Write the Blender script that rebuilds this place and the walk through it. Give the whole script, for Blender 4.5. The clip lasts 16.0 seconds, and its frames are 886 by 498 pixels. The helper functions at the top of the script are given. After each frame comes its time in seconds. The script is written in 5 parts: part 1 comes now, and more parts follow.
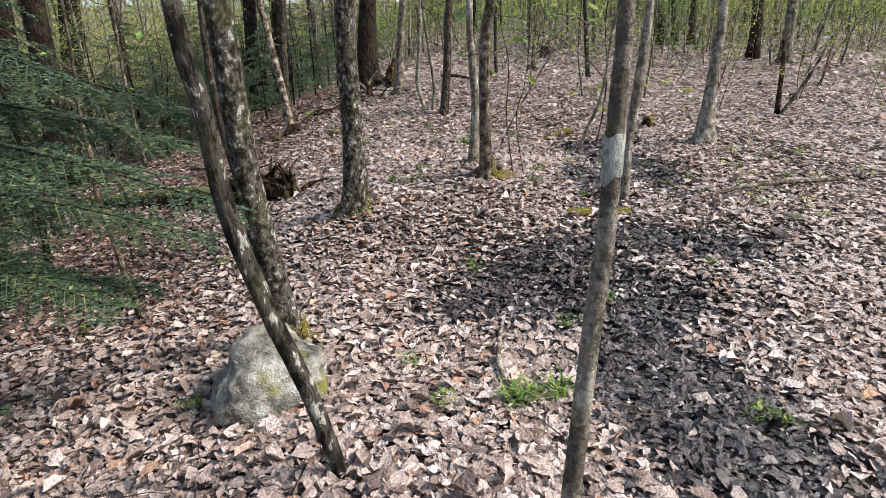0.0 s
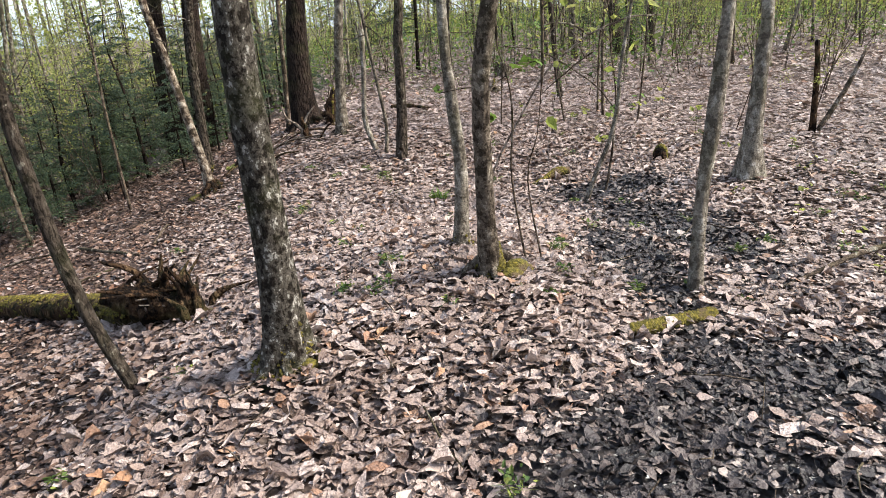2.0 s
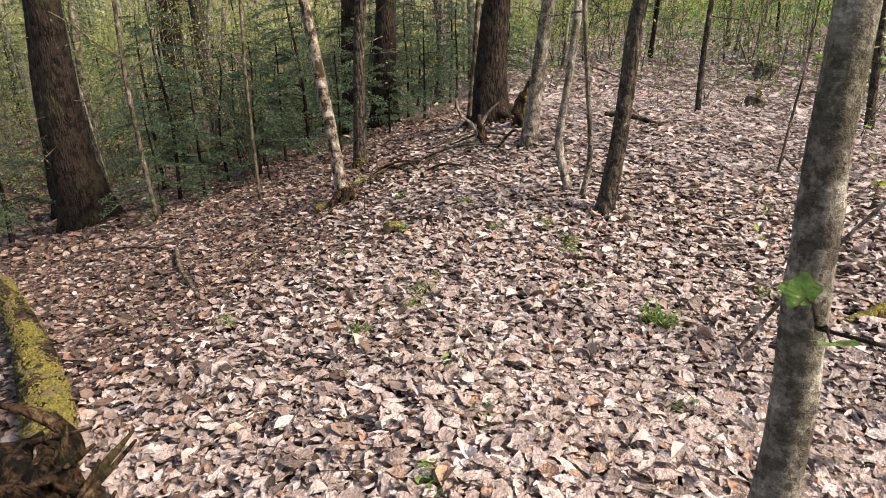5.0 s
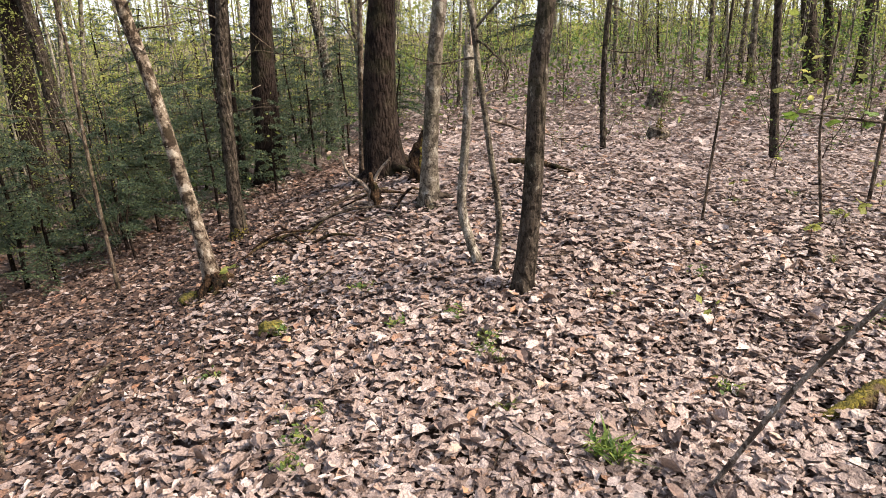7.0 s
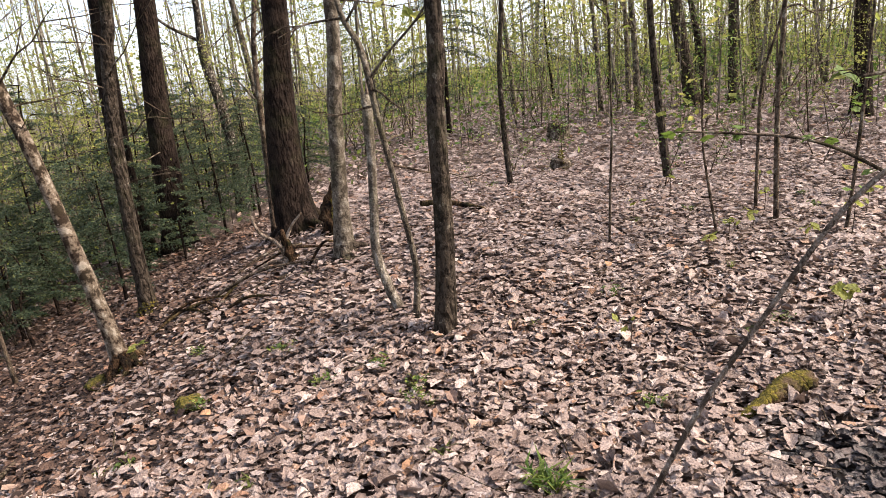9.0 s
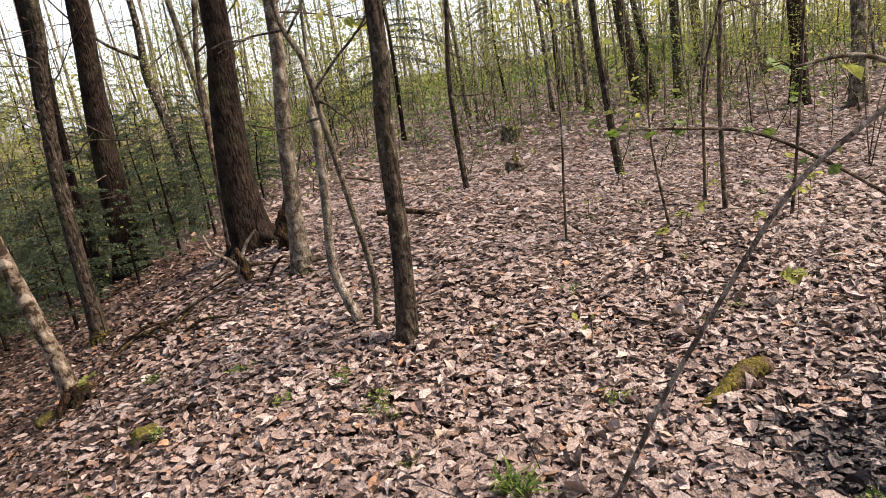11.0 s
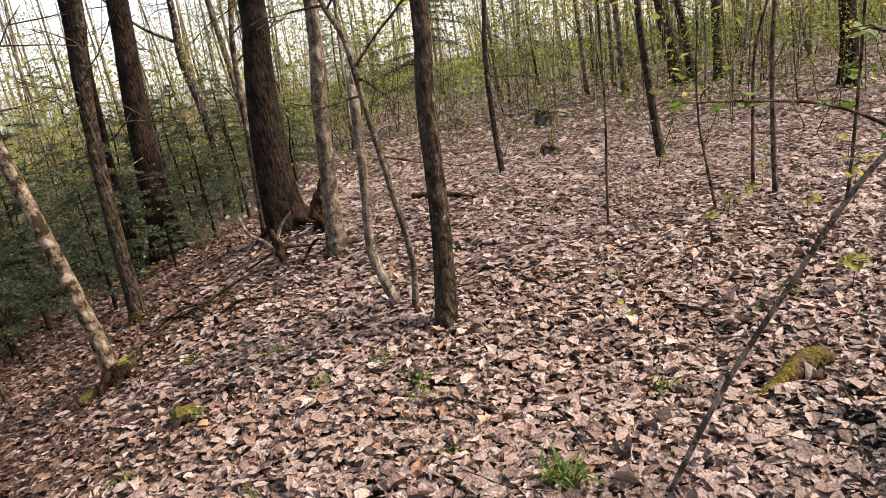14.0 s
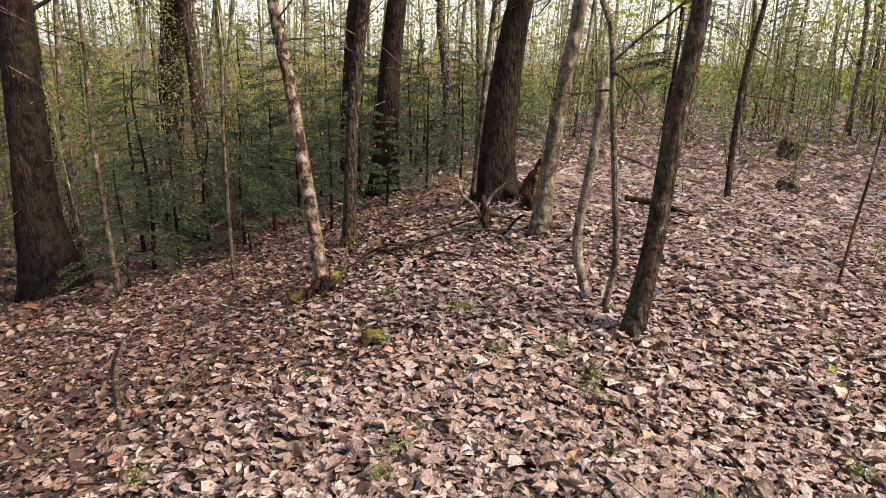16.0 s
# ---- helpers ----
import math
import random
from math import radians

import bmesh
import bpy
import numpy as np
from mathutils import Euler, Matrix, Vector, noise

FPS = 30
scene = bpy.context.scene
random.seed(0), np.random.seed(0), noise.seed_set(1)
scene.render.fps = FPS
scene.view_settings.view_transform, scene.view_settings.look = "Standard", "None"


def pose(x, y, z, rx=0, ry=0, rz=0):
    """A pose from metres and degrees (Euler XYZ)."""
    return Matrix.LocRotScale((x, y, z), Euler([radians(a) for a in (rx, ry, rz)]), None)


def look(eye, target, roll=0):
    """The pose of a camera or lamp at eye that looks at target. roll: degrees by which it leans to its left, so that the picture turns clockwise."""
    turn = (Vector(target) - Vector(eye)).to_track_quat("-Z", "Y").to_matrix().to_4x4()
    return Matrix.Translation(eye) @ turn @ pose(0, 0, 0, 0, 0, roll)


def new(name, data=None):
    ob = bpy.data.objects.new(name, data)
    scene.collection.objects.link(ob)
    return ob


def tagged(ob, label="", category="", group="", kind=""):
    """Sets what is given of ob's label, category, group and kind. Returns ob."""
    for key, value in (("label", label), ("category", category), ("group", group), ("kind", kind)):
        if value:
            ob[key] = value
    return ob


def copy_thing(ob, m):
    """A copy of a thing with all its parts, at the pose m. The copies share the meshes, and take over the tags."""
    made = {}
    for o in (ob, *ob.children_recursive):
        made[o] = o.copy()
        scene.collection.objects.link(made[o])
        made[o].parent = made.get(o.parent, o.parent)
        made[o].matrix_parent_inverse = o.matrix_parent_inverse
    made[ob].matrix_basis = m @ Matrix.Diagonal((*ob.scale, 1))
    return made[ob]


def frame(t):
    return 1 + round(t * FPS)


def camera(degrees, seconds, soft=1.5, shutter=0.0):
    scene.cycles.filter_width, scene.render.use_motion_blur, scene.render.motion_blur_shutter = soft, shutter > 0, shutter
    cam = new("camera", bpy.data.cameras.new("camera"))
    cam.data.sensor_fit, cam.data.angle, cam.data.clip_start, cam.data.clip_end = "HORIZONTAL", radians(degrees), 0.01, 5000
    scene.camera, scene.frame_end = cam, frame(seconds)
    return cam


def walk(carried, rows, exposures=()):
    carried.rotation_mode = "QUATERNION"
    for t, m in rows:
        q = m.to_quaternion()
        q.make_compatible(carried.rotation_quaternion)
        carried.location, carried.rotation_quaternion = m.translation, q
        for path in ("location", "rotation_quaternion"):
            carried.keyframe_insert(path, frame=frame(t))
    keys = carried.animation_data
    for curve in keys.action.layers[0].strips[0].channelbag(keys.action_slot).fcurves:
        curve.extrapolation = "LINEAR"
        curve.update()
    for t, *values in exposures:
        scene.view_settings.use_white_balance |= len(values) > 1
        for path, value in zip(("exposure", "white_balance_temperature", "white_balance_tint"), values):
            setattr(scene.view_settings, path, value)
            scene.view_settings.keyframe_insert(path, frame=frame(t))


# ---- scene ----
cam = camera(70.50, 16.0, soft=0.9)
PATH = [
    (0.0, pose(-0.014, -0.017, 1.655, 67.84, 0, -0.48) @ pose(0, 0, 0, 0, 0, -0.86)),
    (0.5, pose(-0.102, 0.423, 1.668, 68.34, 0, -2.09) @ pose(0, 0, 0, 0, 0, -1.52)),
    (1.0, pose(-0.077, 0.874, 1.614, 69.03, 0, -3.38) @ pose(0, 0, 0, 0, 0, -2.76)),
    (1.5, pose(-0.074, 1.315, 1.600, 69.34, 0, -4.69) @ pose(0, 0, 0, 0, 0, -3.76)),
    (2.0, pose(-0.112, 1.791, 1.580, 69.33, 0, -5.04) @ pose(0, 0, 0, 0, 0, -3.98)),
    (2.5, pose(-0.051, 2.268, 1.547, 69.21, 0, -4.98) @ pose(0, 0, 0, 0, 0, -3.61)),
    (3.0, pose(-0.081, 2.676, 1.543, 68.66, 0, -4.05) @ pose(0, 0, 0, 0, 0, -2.21)),
    (3.5, pose(-0.119, 3.096, 1.539, 68.02, 0, -1.17) @ pose(0, 0, 0, 0, 0, -1.50)),
    (4.0, pose(-0.097, 3.542, 1.529, 67.49, 0, 3.91) @ pose(0, 0, 0, 0, 0, -0.21)),
    (4.2, pose(-0.078, 3.725, 1.551, 67.06, 0, 6.63) @ pose(0, 0, 0, 0, 0, 0.01)),
    (5.2, pose(-0.050, 4.320, 1.530, 67.60, 0, 13.50) @ pose(0, 0, 0, 0, 0, 0.30)),
    (6.3, pose(-0.139, 4.973, 1.549, 67.18, 0, 11.65) @ pose(0, 0, 0, 0, 0, 2.44)),
    (6.5, pose(-0.111, 5.009, 1.565, 67.98, 0, 9.43) @ pose(0, 0, 0, 0, 0, 1.14)),
    (7.0, pose(-0.079, 5.037, 1.579, 70.36, 0, 4.66) @ pose(0, 0, 0, 0, 0, -1.95)),
    (7.5, pose(-0.068, 5.051, 1.579, 72.13, 0, 1.61) @ pose(0, 0, 0, 0, 0, -4.32)),
    (8.0, pose(-0.062, 5.054, 1.576, 73.12, 0, -0.11) @ pose(0, 0, 0, 0, 0, -5.16)),
    (8.5, pose(-0.047, 5.045, 1.577, 73.37, 0, -1.29) @ pose(0, 0, 0, 0, 0, -5.82)),
    (9.0, pose(-0.038, 5.047, 1.567, 74.02, 0, -2.88) @ pose(0, 0, 0, 0, 0, -6.08)),
    (11.3, pose(0.000, 5.073, 1.563, 74.34, 0, -7.00) @ pose(0, 0, 0, 0, 0, -8.63)),
    (11.5, pose(-0.007, 5.056, 1.540, 74.90, 0, -7.87) @ pose(0, 0, 0, 0, 0, -8.25)),
    (12.0, pose(-0.001, 5.058, 1.545, 75.22, 0, -10.93) @ pose(0, 0, 0, 0, 0, -9.58)),
    (12.5, pose(0.013, 5.052, 1.547, 74.13, 0, -18.30) @ pose(0, 0, 0, 0, 0, -11.33)),
    (13.0, pose(0.026, 5.067, 1.537, 74.20, 0, -14.06) @ pose(0, 0, 0, 0, 0, -11.07)),
    (13.5, pose(-0.013, 5.080, 1.536, 73.63, 0, -8.63) @ pose(0, 0, 0, 0, 0, -10.43)),
    (14.0, pose(-0.063, 5.153, 1.533, 73.28, 0, -3.60) @ pose(0, 0, 0, 0, 0, -8.86)),
    (14.5, pose(-0.086, 5.174, 1.545, 72.96, 0, -0.87) @ pose(0, 0, 0, 0, 0, -6.15)),
    (15.0, pose(-0.124, 5.117, 1.531, 72.73, 0, 2.52) @ pose(0, 0, 0, 0, 0, -3.35)),
    (15.5, pose(-0.155, 5.082, 1.534, 72.79, 0, 7.24) @ pose(0, 0, 0, 0, 0, -0.44)),
    (16.0, pose(-0.175, 5.042, 1.562, 72.71, 0, 13.71) @ pose(0, 0, 0, 0, 0, 2.08)),
]
walk(cam, PATH, exposures=[(0.0, 1.42, 6100, 6), (4.2, 1.61, 6650, 9), (6.3, 1.61, 6900, 12), (9.2, 1.38, 7000, 16), (13.5, 1.26, 7550, 19), (16.0, 1.30, 7500, 18)])

# ---- daylight: thin bright overcast, sun veiled ----
world = bpy.data.worlds.new("overcast_sky")
scene.world = world
world.use_nodes = True
wn = world.node_tree.nodes
sky = wn.new("ShaderNodeTexSky")
sky.sky_type = "NISHITA"
sky.sun_disc = False
sky.sun_elevation = radians(43)
sky.sun_rotation = radians(97)
sky.air_density, sky.dust_density, sky.ozone_density = 1.0, 2.0, 1.0
wn["Background"].inputs["Strength"].default_value = 0.12
veil = wn.new("ShaderNodeMix")
veil.data_type = "RGBA"
veil.inputs["Factor"].default_value = 0.35
veil.inputs["B"].default_value = (5.6, 6.5, 8.1, 1)
world.node_tree.links.new(sky.outputs["Color"], veil.inputs["A"])
world.node_tree.links.new(veil.outputs["Result"], wn["Background"].inputs["Color"])

sun_data = bpy.data.lights.new("sun", "SUN")
sun_data.energy, sun_data.angle, sun_data.color = 4.6, radians(18), (1.0, 0.93, 0.83)
sun = new("sun", sun_data)
SUN_DIR = Vector((math.sin(radians(97)) * math.cos(radians(43)), math.cos(radians(97)) * math.cos(radians(43)), math.sin(radians(43))))
sun.matrix_world = look(SUN_DIR * 60, (0, 0, 0))


# ---- materials ----
def nodes_of(name, rough=0.9):
    m = bpy.data.materials.new(name)
    m.use_nodes = True
    nt = m.node_tree
    b = nt.nodes["Principled BSDF"]
    b.inputs["Roughness"].default_value = rough
    b.inputs["Specular IOR Level"].default_value = 0.25
    return m, nt, b


def ramp(nt, fac, stops, mode="LINEAR"):
    r = nt.nodes.new("ShaderNodeValToRGB")
    r.color_ramp.interpolation = mode
    els = r.color_ramp.elements
    while len(els) < len(stops):
        els.new(0.5)
    for e, (p, c) in zip(els, stops):
        e.position = p
        e.color = (*c, 1)
    nt.links.new(fac, r.inputs["Fac"])
    return r.outputs["Color"]


def noise_tex(nt, scale, detail=4, stretch=None, rough=0.6, coord="Object"):
    c = nt.nodes.new("ShaderNodeTexCoord")
    n = nt.nodes.new("ShaderNodeTexNoise")
    n.inputs["Scale"].default_value, n.inputs["Detail"].default_value, n.inputs["Roughness"].default_value = scale, detail, rough
    src = c.outputs[coord]
    if stretch:
        mp = nt.nodes.new("ShaderNodeMapping")
        mp.inputs["Scale"].default_value = stretch
        nt.links.new(src, mp.inputs["Vector"])
        src = mp.outputs["Vector"]
    nt.links.new(src, n.inputs["Vector"])
    return n.outputs["Fac"]


def voronoi(nt, scale, stretch=None, feature="F1"):
    c = nt.nodes.new("ShaderNodeTexCoord")
    v = nt.nodes.new("ShaderNodeTexVoronoi")
    v.feature = feature
    v.inputs["Scale"].default_value = scale
    src = c.outputs["Object"]
    if stretch:
        mp = nt.nodes.new("ShaderNodeMapping")
        mp.inputs["Scale"].default_value = stretch
        nt.links.new(src, mp.inputs["Vector"])
        src = mp.outputs["Vector"]
    nt.links.new(src, v.inputs["Vector"])
    return v.outputs["Distance"]


def mix(nt, fac, a, b, mode="MIX"):
    x = nt.nodes.new("ShaderNodeMix")
    x.data_type, x.blend_type = "RGBA", mode
    if isinstance(fac, float):
        x.inputs["Factor"].default_value = fac
    else:
        nt.links.new(fac, x.inputs["Factor"])
    for sock, v in ((x.inputs["A"], a), (x.inputs["B"], b)):
        if isinstance(v, tuple):
            sock.default_value = (*v, 1)
        else:
            nt.links.new(v, sock)
    return x.outputs["Result"]


def maths(nt, op, a, b=0.0):
    x = nt.nodes.new("ShaderNodeMath")
    x.operation = op
    for sock, v in ((x.inputs[0], a), (x.inputs[1], b)):
        if isinstance(v, (int, float)):
            sock.default_value = v
        else:
            nt.links.new(v, sock)
    return x.outputs["Value"]


def bump(nt, bsdf, height, strength=0.6, dist=0.01):
    b = nt.nodes.new("ShaderNodeBump")
    b.inputs["Strength"].default_value, b.inputs["Distance"].default_value = strength, dist
    nt.links.new(height, b.inputs["Height"])
    nt.links.new(b.outputs["Normal"], bsdf.inputs["Normal"])


def bark(name, dark, mid, pale, pale_amount, furrow=0.5, patch=9.0, green=0.0, streak=0.55, long=0.75):
    """Bark: furrows along the stem, blotches of pale lichen, a little green algae."""
    m, nt, b = nodes_of(name, 0.92)
    b.inputs["Specular IOR Level"].default_value = 0.06
    grain = noise_tex(nt, 80, 6, (1, 1, streak), 0.7)
    blot = noise_tex(nt, patch, 7, (1, 1, long), 0.66)
    k = pale_amount * 0.3
    col = ramp(nt, blot, [(0.455, dark), (0.495, mid), (0.635 - k, mid), (0.66 - k, pale)])
    col = mix(nt, 0.85, col, ramp(nt, grain, [(0.32, (0.30, 0.28, 0.26)), (0.62, (1.25, 1.22, 1.2))]), "MULTIPLY")
    sp = voronoi(nt, patch * 2.3)
    spot = ramp(nt, maths(nt, "ADD", sp, maths(nt, "MULTIPLY", noise_tex(nt, patch * 0.8, 3), 1.2)), [(0.52, (1, 1, 1)), (0.60, (0, 0, 0))])
    col = mix(nt, spot, col, pale)
    if green:
        gm = ramp(nt, noise_tex(nt, 3.0, 4), [(0.5, (0, 0, 0)), (0.75, (green, green, green))])
        col = mix(nt, gm, col, (0.10, 0.11, 0.035))
    nt.links.new(col, b.inputs["Base Color"])
    h = maths(nt, "ADD", maths(nt, "ADD", grain, blot), maths(nt, "MULTIPLY", voronoi(nt, 26, (1, 1, 0.28), "DISTANCE_TO_EDGE"), furrow * 2.5))
    bump(nt, b, h, 1.0, 0.02)
    return m


BARK_MOTTLED = bark("mottled_lichen_bark", (0.018, 0.014, 0.011), (0.080, 0.069, 0.056), (0.33, 0.31, 0.275), 0.18, 0.5, 32, 0.35, 0.8)
BARK_DARKLEAN = bark("dark_patchy_bark", (0.012, 0.010, 0.008), (0.052, 0.044, 0.036), (0.32, 0.295, 0.255), 0.15, 0.6, 20, 0.25, 0.35, 0.5)
BARK_GREY = bark("smooth_grey_bark", (0.060, 0.049, 0.037), (0.148, 0.124, 0.096), (0.27, 0.24, 0.197), 0.22, 0.3, 16, 0.4, 1.0)
BARK_PALE = bark("pale_grey_bark", (0.095, 0.079, 0.061), (0.20, 0.172, 0.138), (0.34, 0.305, 0.26), 0.24, 0.3, 16, 0.35, 1.0)
BARK_BROWN = bark("furrowed_brown_bark", (0.022, 0.017, 0.013), (0.060, 0.047, 0.036), (0.17, 0.15, 0.12), 0.05, 1.0, 20, 0.2, 0.4)
BARK_DARK = bark("dark_conifer_bark", (0.010, 0.0068, 0.0055), (0.026, 0.018, 0.014), (0.05, 0.038, 0.030), 0.0, 0.8, 12, 0.15, 0.25)
BARK_BIRCH = bark("peeling_birch_bark", (0.045, 0.031, 0.022), (0.20, 0.155, 0.115), (0.40, 0.345, 0.28), 0.26, 0.2, 18, 0.15, 3.0)
BARK_FLAKY = bark("flaking_brown_bark", (0.045, 0.034, 0.025), (0.140, 0.112, 0.086), (0.29, 0.25, 0.20), 0.18, 0.5, 20, 0.25, 1.0)
BARK_FAR = bark("young_grey_brown_bark", (0.070, 0.060, 0.047), (0.20, 0.175, 0.138), (0.33, 0.30, 0.25), 0.2, 0.4, 5, 0.4)
DEADWOOD = bark("bleached_dead_wood", (0.09, 0.068, 0.052), (0.25, 0.20, 0.16), (0.42, 0.37, 0.31), 0.2, 0.4, 14)
ROTWOOD = bark("rotten_dark_wood", (0.010, 0.0068, 0.0048), (0.045, 0.026, 0.015), (0.10, 0.064, 0.036), 0.2, 1.0, 12, 0.35)
PALE = bark("white_lichen", (0.20, 0.19, 0.165), (0.29, 0.28, 0.255), (0.37, 0.36, 0.335), 0.2, 0.2, 20)
TWIG = bark("twig_bark", (0.035, 0.026, 0.019), (0.11, 0.082, 0.060), (0.24, 0.21, 0.17), 0.2, 0.2, 14, 0.3)


def island_material(name, stops, rough=0.75, translucent=0.0, scale=60.0, patches=0.0, sheen=0.25):
    """Leaves: each leaf has its own colour; mottled and veined at a finer scale."""
    m, nt, b = nodes_of(name, rough)
    b.inputs["Specular IOR Level"].default_value = sheen
    g = nt.nodes.new("ShaderNodeNewGeometry")
    col = ramp(nt, g.outputs["Random Per Island"], stops)
    n = noise_tex(nt, scale, 4)
    col = mix(nt, 0.55, col, ramp(nt, n, [(0.36, (0.40, 0.36, 0.34)), (0.60, (1.12, 1.10, 1.08))]), "MULTIPLY")
    if patches:
        big = noise_tex(nt, 5.0, 5, None, 0.65)
        col = mix(nt, patches, col, ramp(nt, big, [(0.36, (0.45, 0.38, 0.36)), (0.50, (0.98, 0.96, 0.95)), (0.64, (1.42, 1.44, 1.46))]), "MULTIPLY")
    nt.links.new(col, b.inputs["Base Color"])
    bump(nt, b, maths(nt, "ADD", n, maths(nt, "MULTIPLY", noise_tex(nt, scale * 0.4, 3), 1.6)), 0.9, 0.012)
    if translucent:
        tr = nt.nodes.new("ShaderNodeBsdfTranslucent")
        nt.links.new(col, tr.inputs["Color"])
        mx = nt.nodes.new("ShaderNodeMixShader")
        mx.inputs["Fac"].default_value = translucent
        nt.links.new(b.outputs["BSDF"], mx.inputs[1])
        nt.links.new(tr.outputs["BSDF"], mx.inputs[2])
        nt.links.new(mx.outputs["Shader"], nt.nodes["Material Output"].inputs["Surface"])
    return m


LITTER = island_material("dry_beech_and_maple_leaves", [
    (0.00, (0.080, 0.049, 0.037)), (0.10, (0.145, 0.096, 0.076)), (0.28, (0.212, 0.150, 0.123)), (0.55, (0.275, 0.205, 0.175)),
    (0.80, (0.345, 0.268, 0.234)), (0.94, (0.45, 0.37, 0.333)), (0.96, (0.29, 0.170, 0.105)), (1.0, (0.22, 0.115, 0.07))], 0.5, 0.12, scale=95.0, patches=0.4, sheen=0.5)
# brown needle litter of the slope, with the hemlocks' shade put into its colour
SHADE_LITTER = island_material("shaded_brown_needle_leaves", [
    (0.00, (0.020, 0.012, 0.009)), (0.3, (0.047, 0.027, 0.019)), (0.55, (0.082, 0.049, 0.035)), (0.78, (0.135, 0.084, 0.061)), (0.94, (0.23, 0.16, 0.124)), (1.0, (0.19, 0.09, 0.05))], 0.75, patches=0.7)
WET_LITTER = island_material("wet_blackened_leaves", [
    (0.0, (0.012, 0.010, 0.010)), (0.40, (0.030, 0.024, 0.024)), (0.70, (0.060, 0.048, 0.045)), (0.90, (0.115, 0.092, 0.083)), (1.0, (0.27, 0.225, 0.20))], 0.48, patches=0.7)


def loose_material():
    m, nt, b = nodes_of("loose_dead_leaf", 0.7)
    o = nt.nodes.new("ShaderNodeObjectInfo")
    col = ramp(nt, o.outputs["Random"], [(0.0, (0.17, 0.105, 0.078)), (0.4, (0.27, 0.195, 0.158)), (0.85, (0.40, 0.32, 0.275)), (0.93, (0.33, 0.19, 0.105)), (1.0, (0.27, 0.14, 0.08))])
    n = noise_tex(nt, 5, 4)
    col = mix(nt, 0.5, col, ramp(nt, n, [(0.3, (0.5, 0.47, 0.45)), (0.7, (1.0, 1.0, 1.0))]), "MULTIPLY")
    nt.links.new(col, b.inputs["Base Color"])
    bump(nt, b, n, 0.4, 0.05)
    return m


LOOSE = loose_material()
GREEN = island_material("fresh_spring_leaves", [(0.0, (0.15, 0.18, 0.042)), (0.4, (0.23, 0.26, 0.062)), (0.75, (0.33, 0.34, 0.090)), (1.0, (0.42, 0.40, 0.125))], 0.5, 0.6)
UNDERGREEN = island_material("understory_leaves", [(0.0, (0.05, 0.10, 0.02)), (0.5, (0.10, 0.17, 0.03)), (1.0, (0.22, 0.27, 0.055))], 0.5, 0.4)
NEEDLES = island_material("hemlock_needles", [(0.0, (0.024, 0.044, 0.026)), (0.5, (0.046, 0.074, 0.040)), (0.85, (0.085, 0.110, 0.052)), (1.0, (0.18, 0.19, 0.07))], 0.5, 0.3)
FERN = island_material("ground_plant_leaves", [(0.0, (0.04, 0.075, 0.018)), (0.6, (0.09, 0.13, 0.028)), (1.0, (0.20, 0.22, 0.05))], 0.6, 0.3)


def make_moss():
    m, nt, b = nodes_of("yellow_green_moss", 0.95)
    n = noise_tex(nt, 55, 5)
    col = ramp(nt, n, [(0.3, (0.022, 0.022, 0.006)), (0.5, (0.085, 0.068, 0.011)), (0.72, (0.195, 0.150, 0.022))])
    big = ramp(nt, noise_tex(nt, 9, 3), [(0.52, (0, 0, 0)), (0.66, (1, 1, 1))])
    col = mix(nt, big, col, (0.085, 0.055, 0.032))
    nt.links.new(col, b.inputs["Base Color"])
    bump(nt, b, n, 1.0, 0.02)
    return m


MOSS = make_moss()


def make_rock():
    m, nt, b = nodes_of("lichened_granite", 0.9)
    n = noise_tex(nt, 8, 9, None, 0.7)
    col = ramp(nt, n, [(0.38, (0.035, 0.031, 0.025)), (0.45, (0.125, 0.11, 0.09)), (0.53, (0.215, 0.195, 0.165)), (0.63, (0.37, 0.345, 0.305))])
    grain = noise_tex(nt, 110, 3)
    col = mix(nt, 0.6, col, ramp(nt, grain, [(0.35, (0.5, 0.48, 0.46)), (0.6, (1, 1, 1))]), "MULTIPLY")
    mm = ramp(nt, noise_tex(nt, 5.5, 4), [(0.57, (0, 0, 0)), (0.66, (1, 1, 1))])
    col = mix(nt, mm, col, (0.12, 0.105, 0.025))
    nt.links.new(col, b.inputs["Base Color"])
    bump(nt, b, maths(nt, "ADD", n, maths(nt, "MULTIPLY", grain, 0.3)), 1.0, 0.05)
    return m


ROCK = make_rock()

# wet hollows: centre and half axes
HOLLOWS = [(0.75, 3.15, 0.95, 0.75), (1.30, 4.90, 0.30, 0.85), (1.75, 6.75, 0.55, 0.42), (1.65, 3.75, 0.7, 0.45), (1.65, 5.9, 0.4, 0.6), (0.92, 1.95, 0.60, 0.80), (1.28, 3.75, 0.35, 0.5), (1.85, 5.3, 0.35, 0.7)]


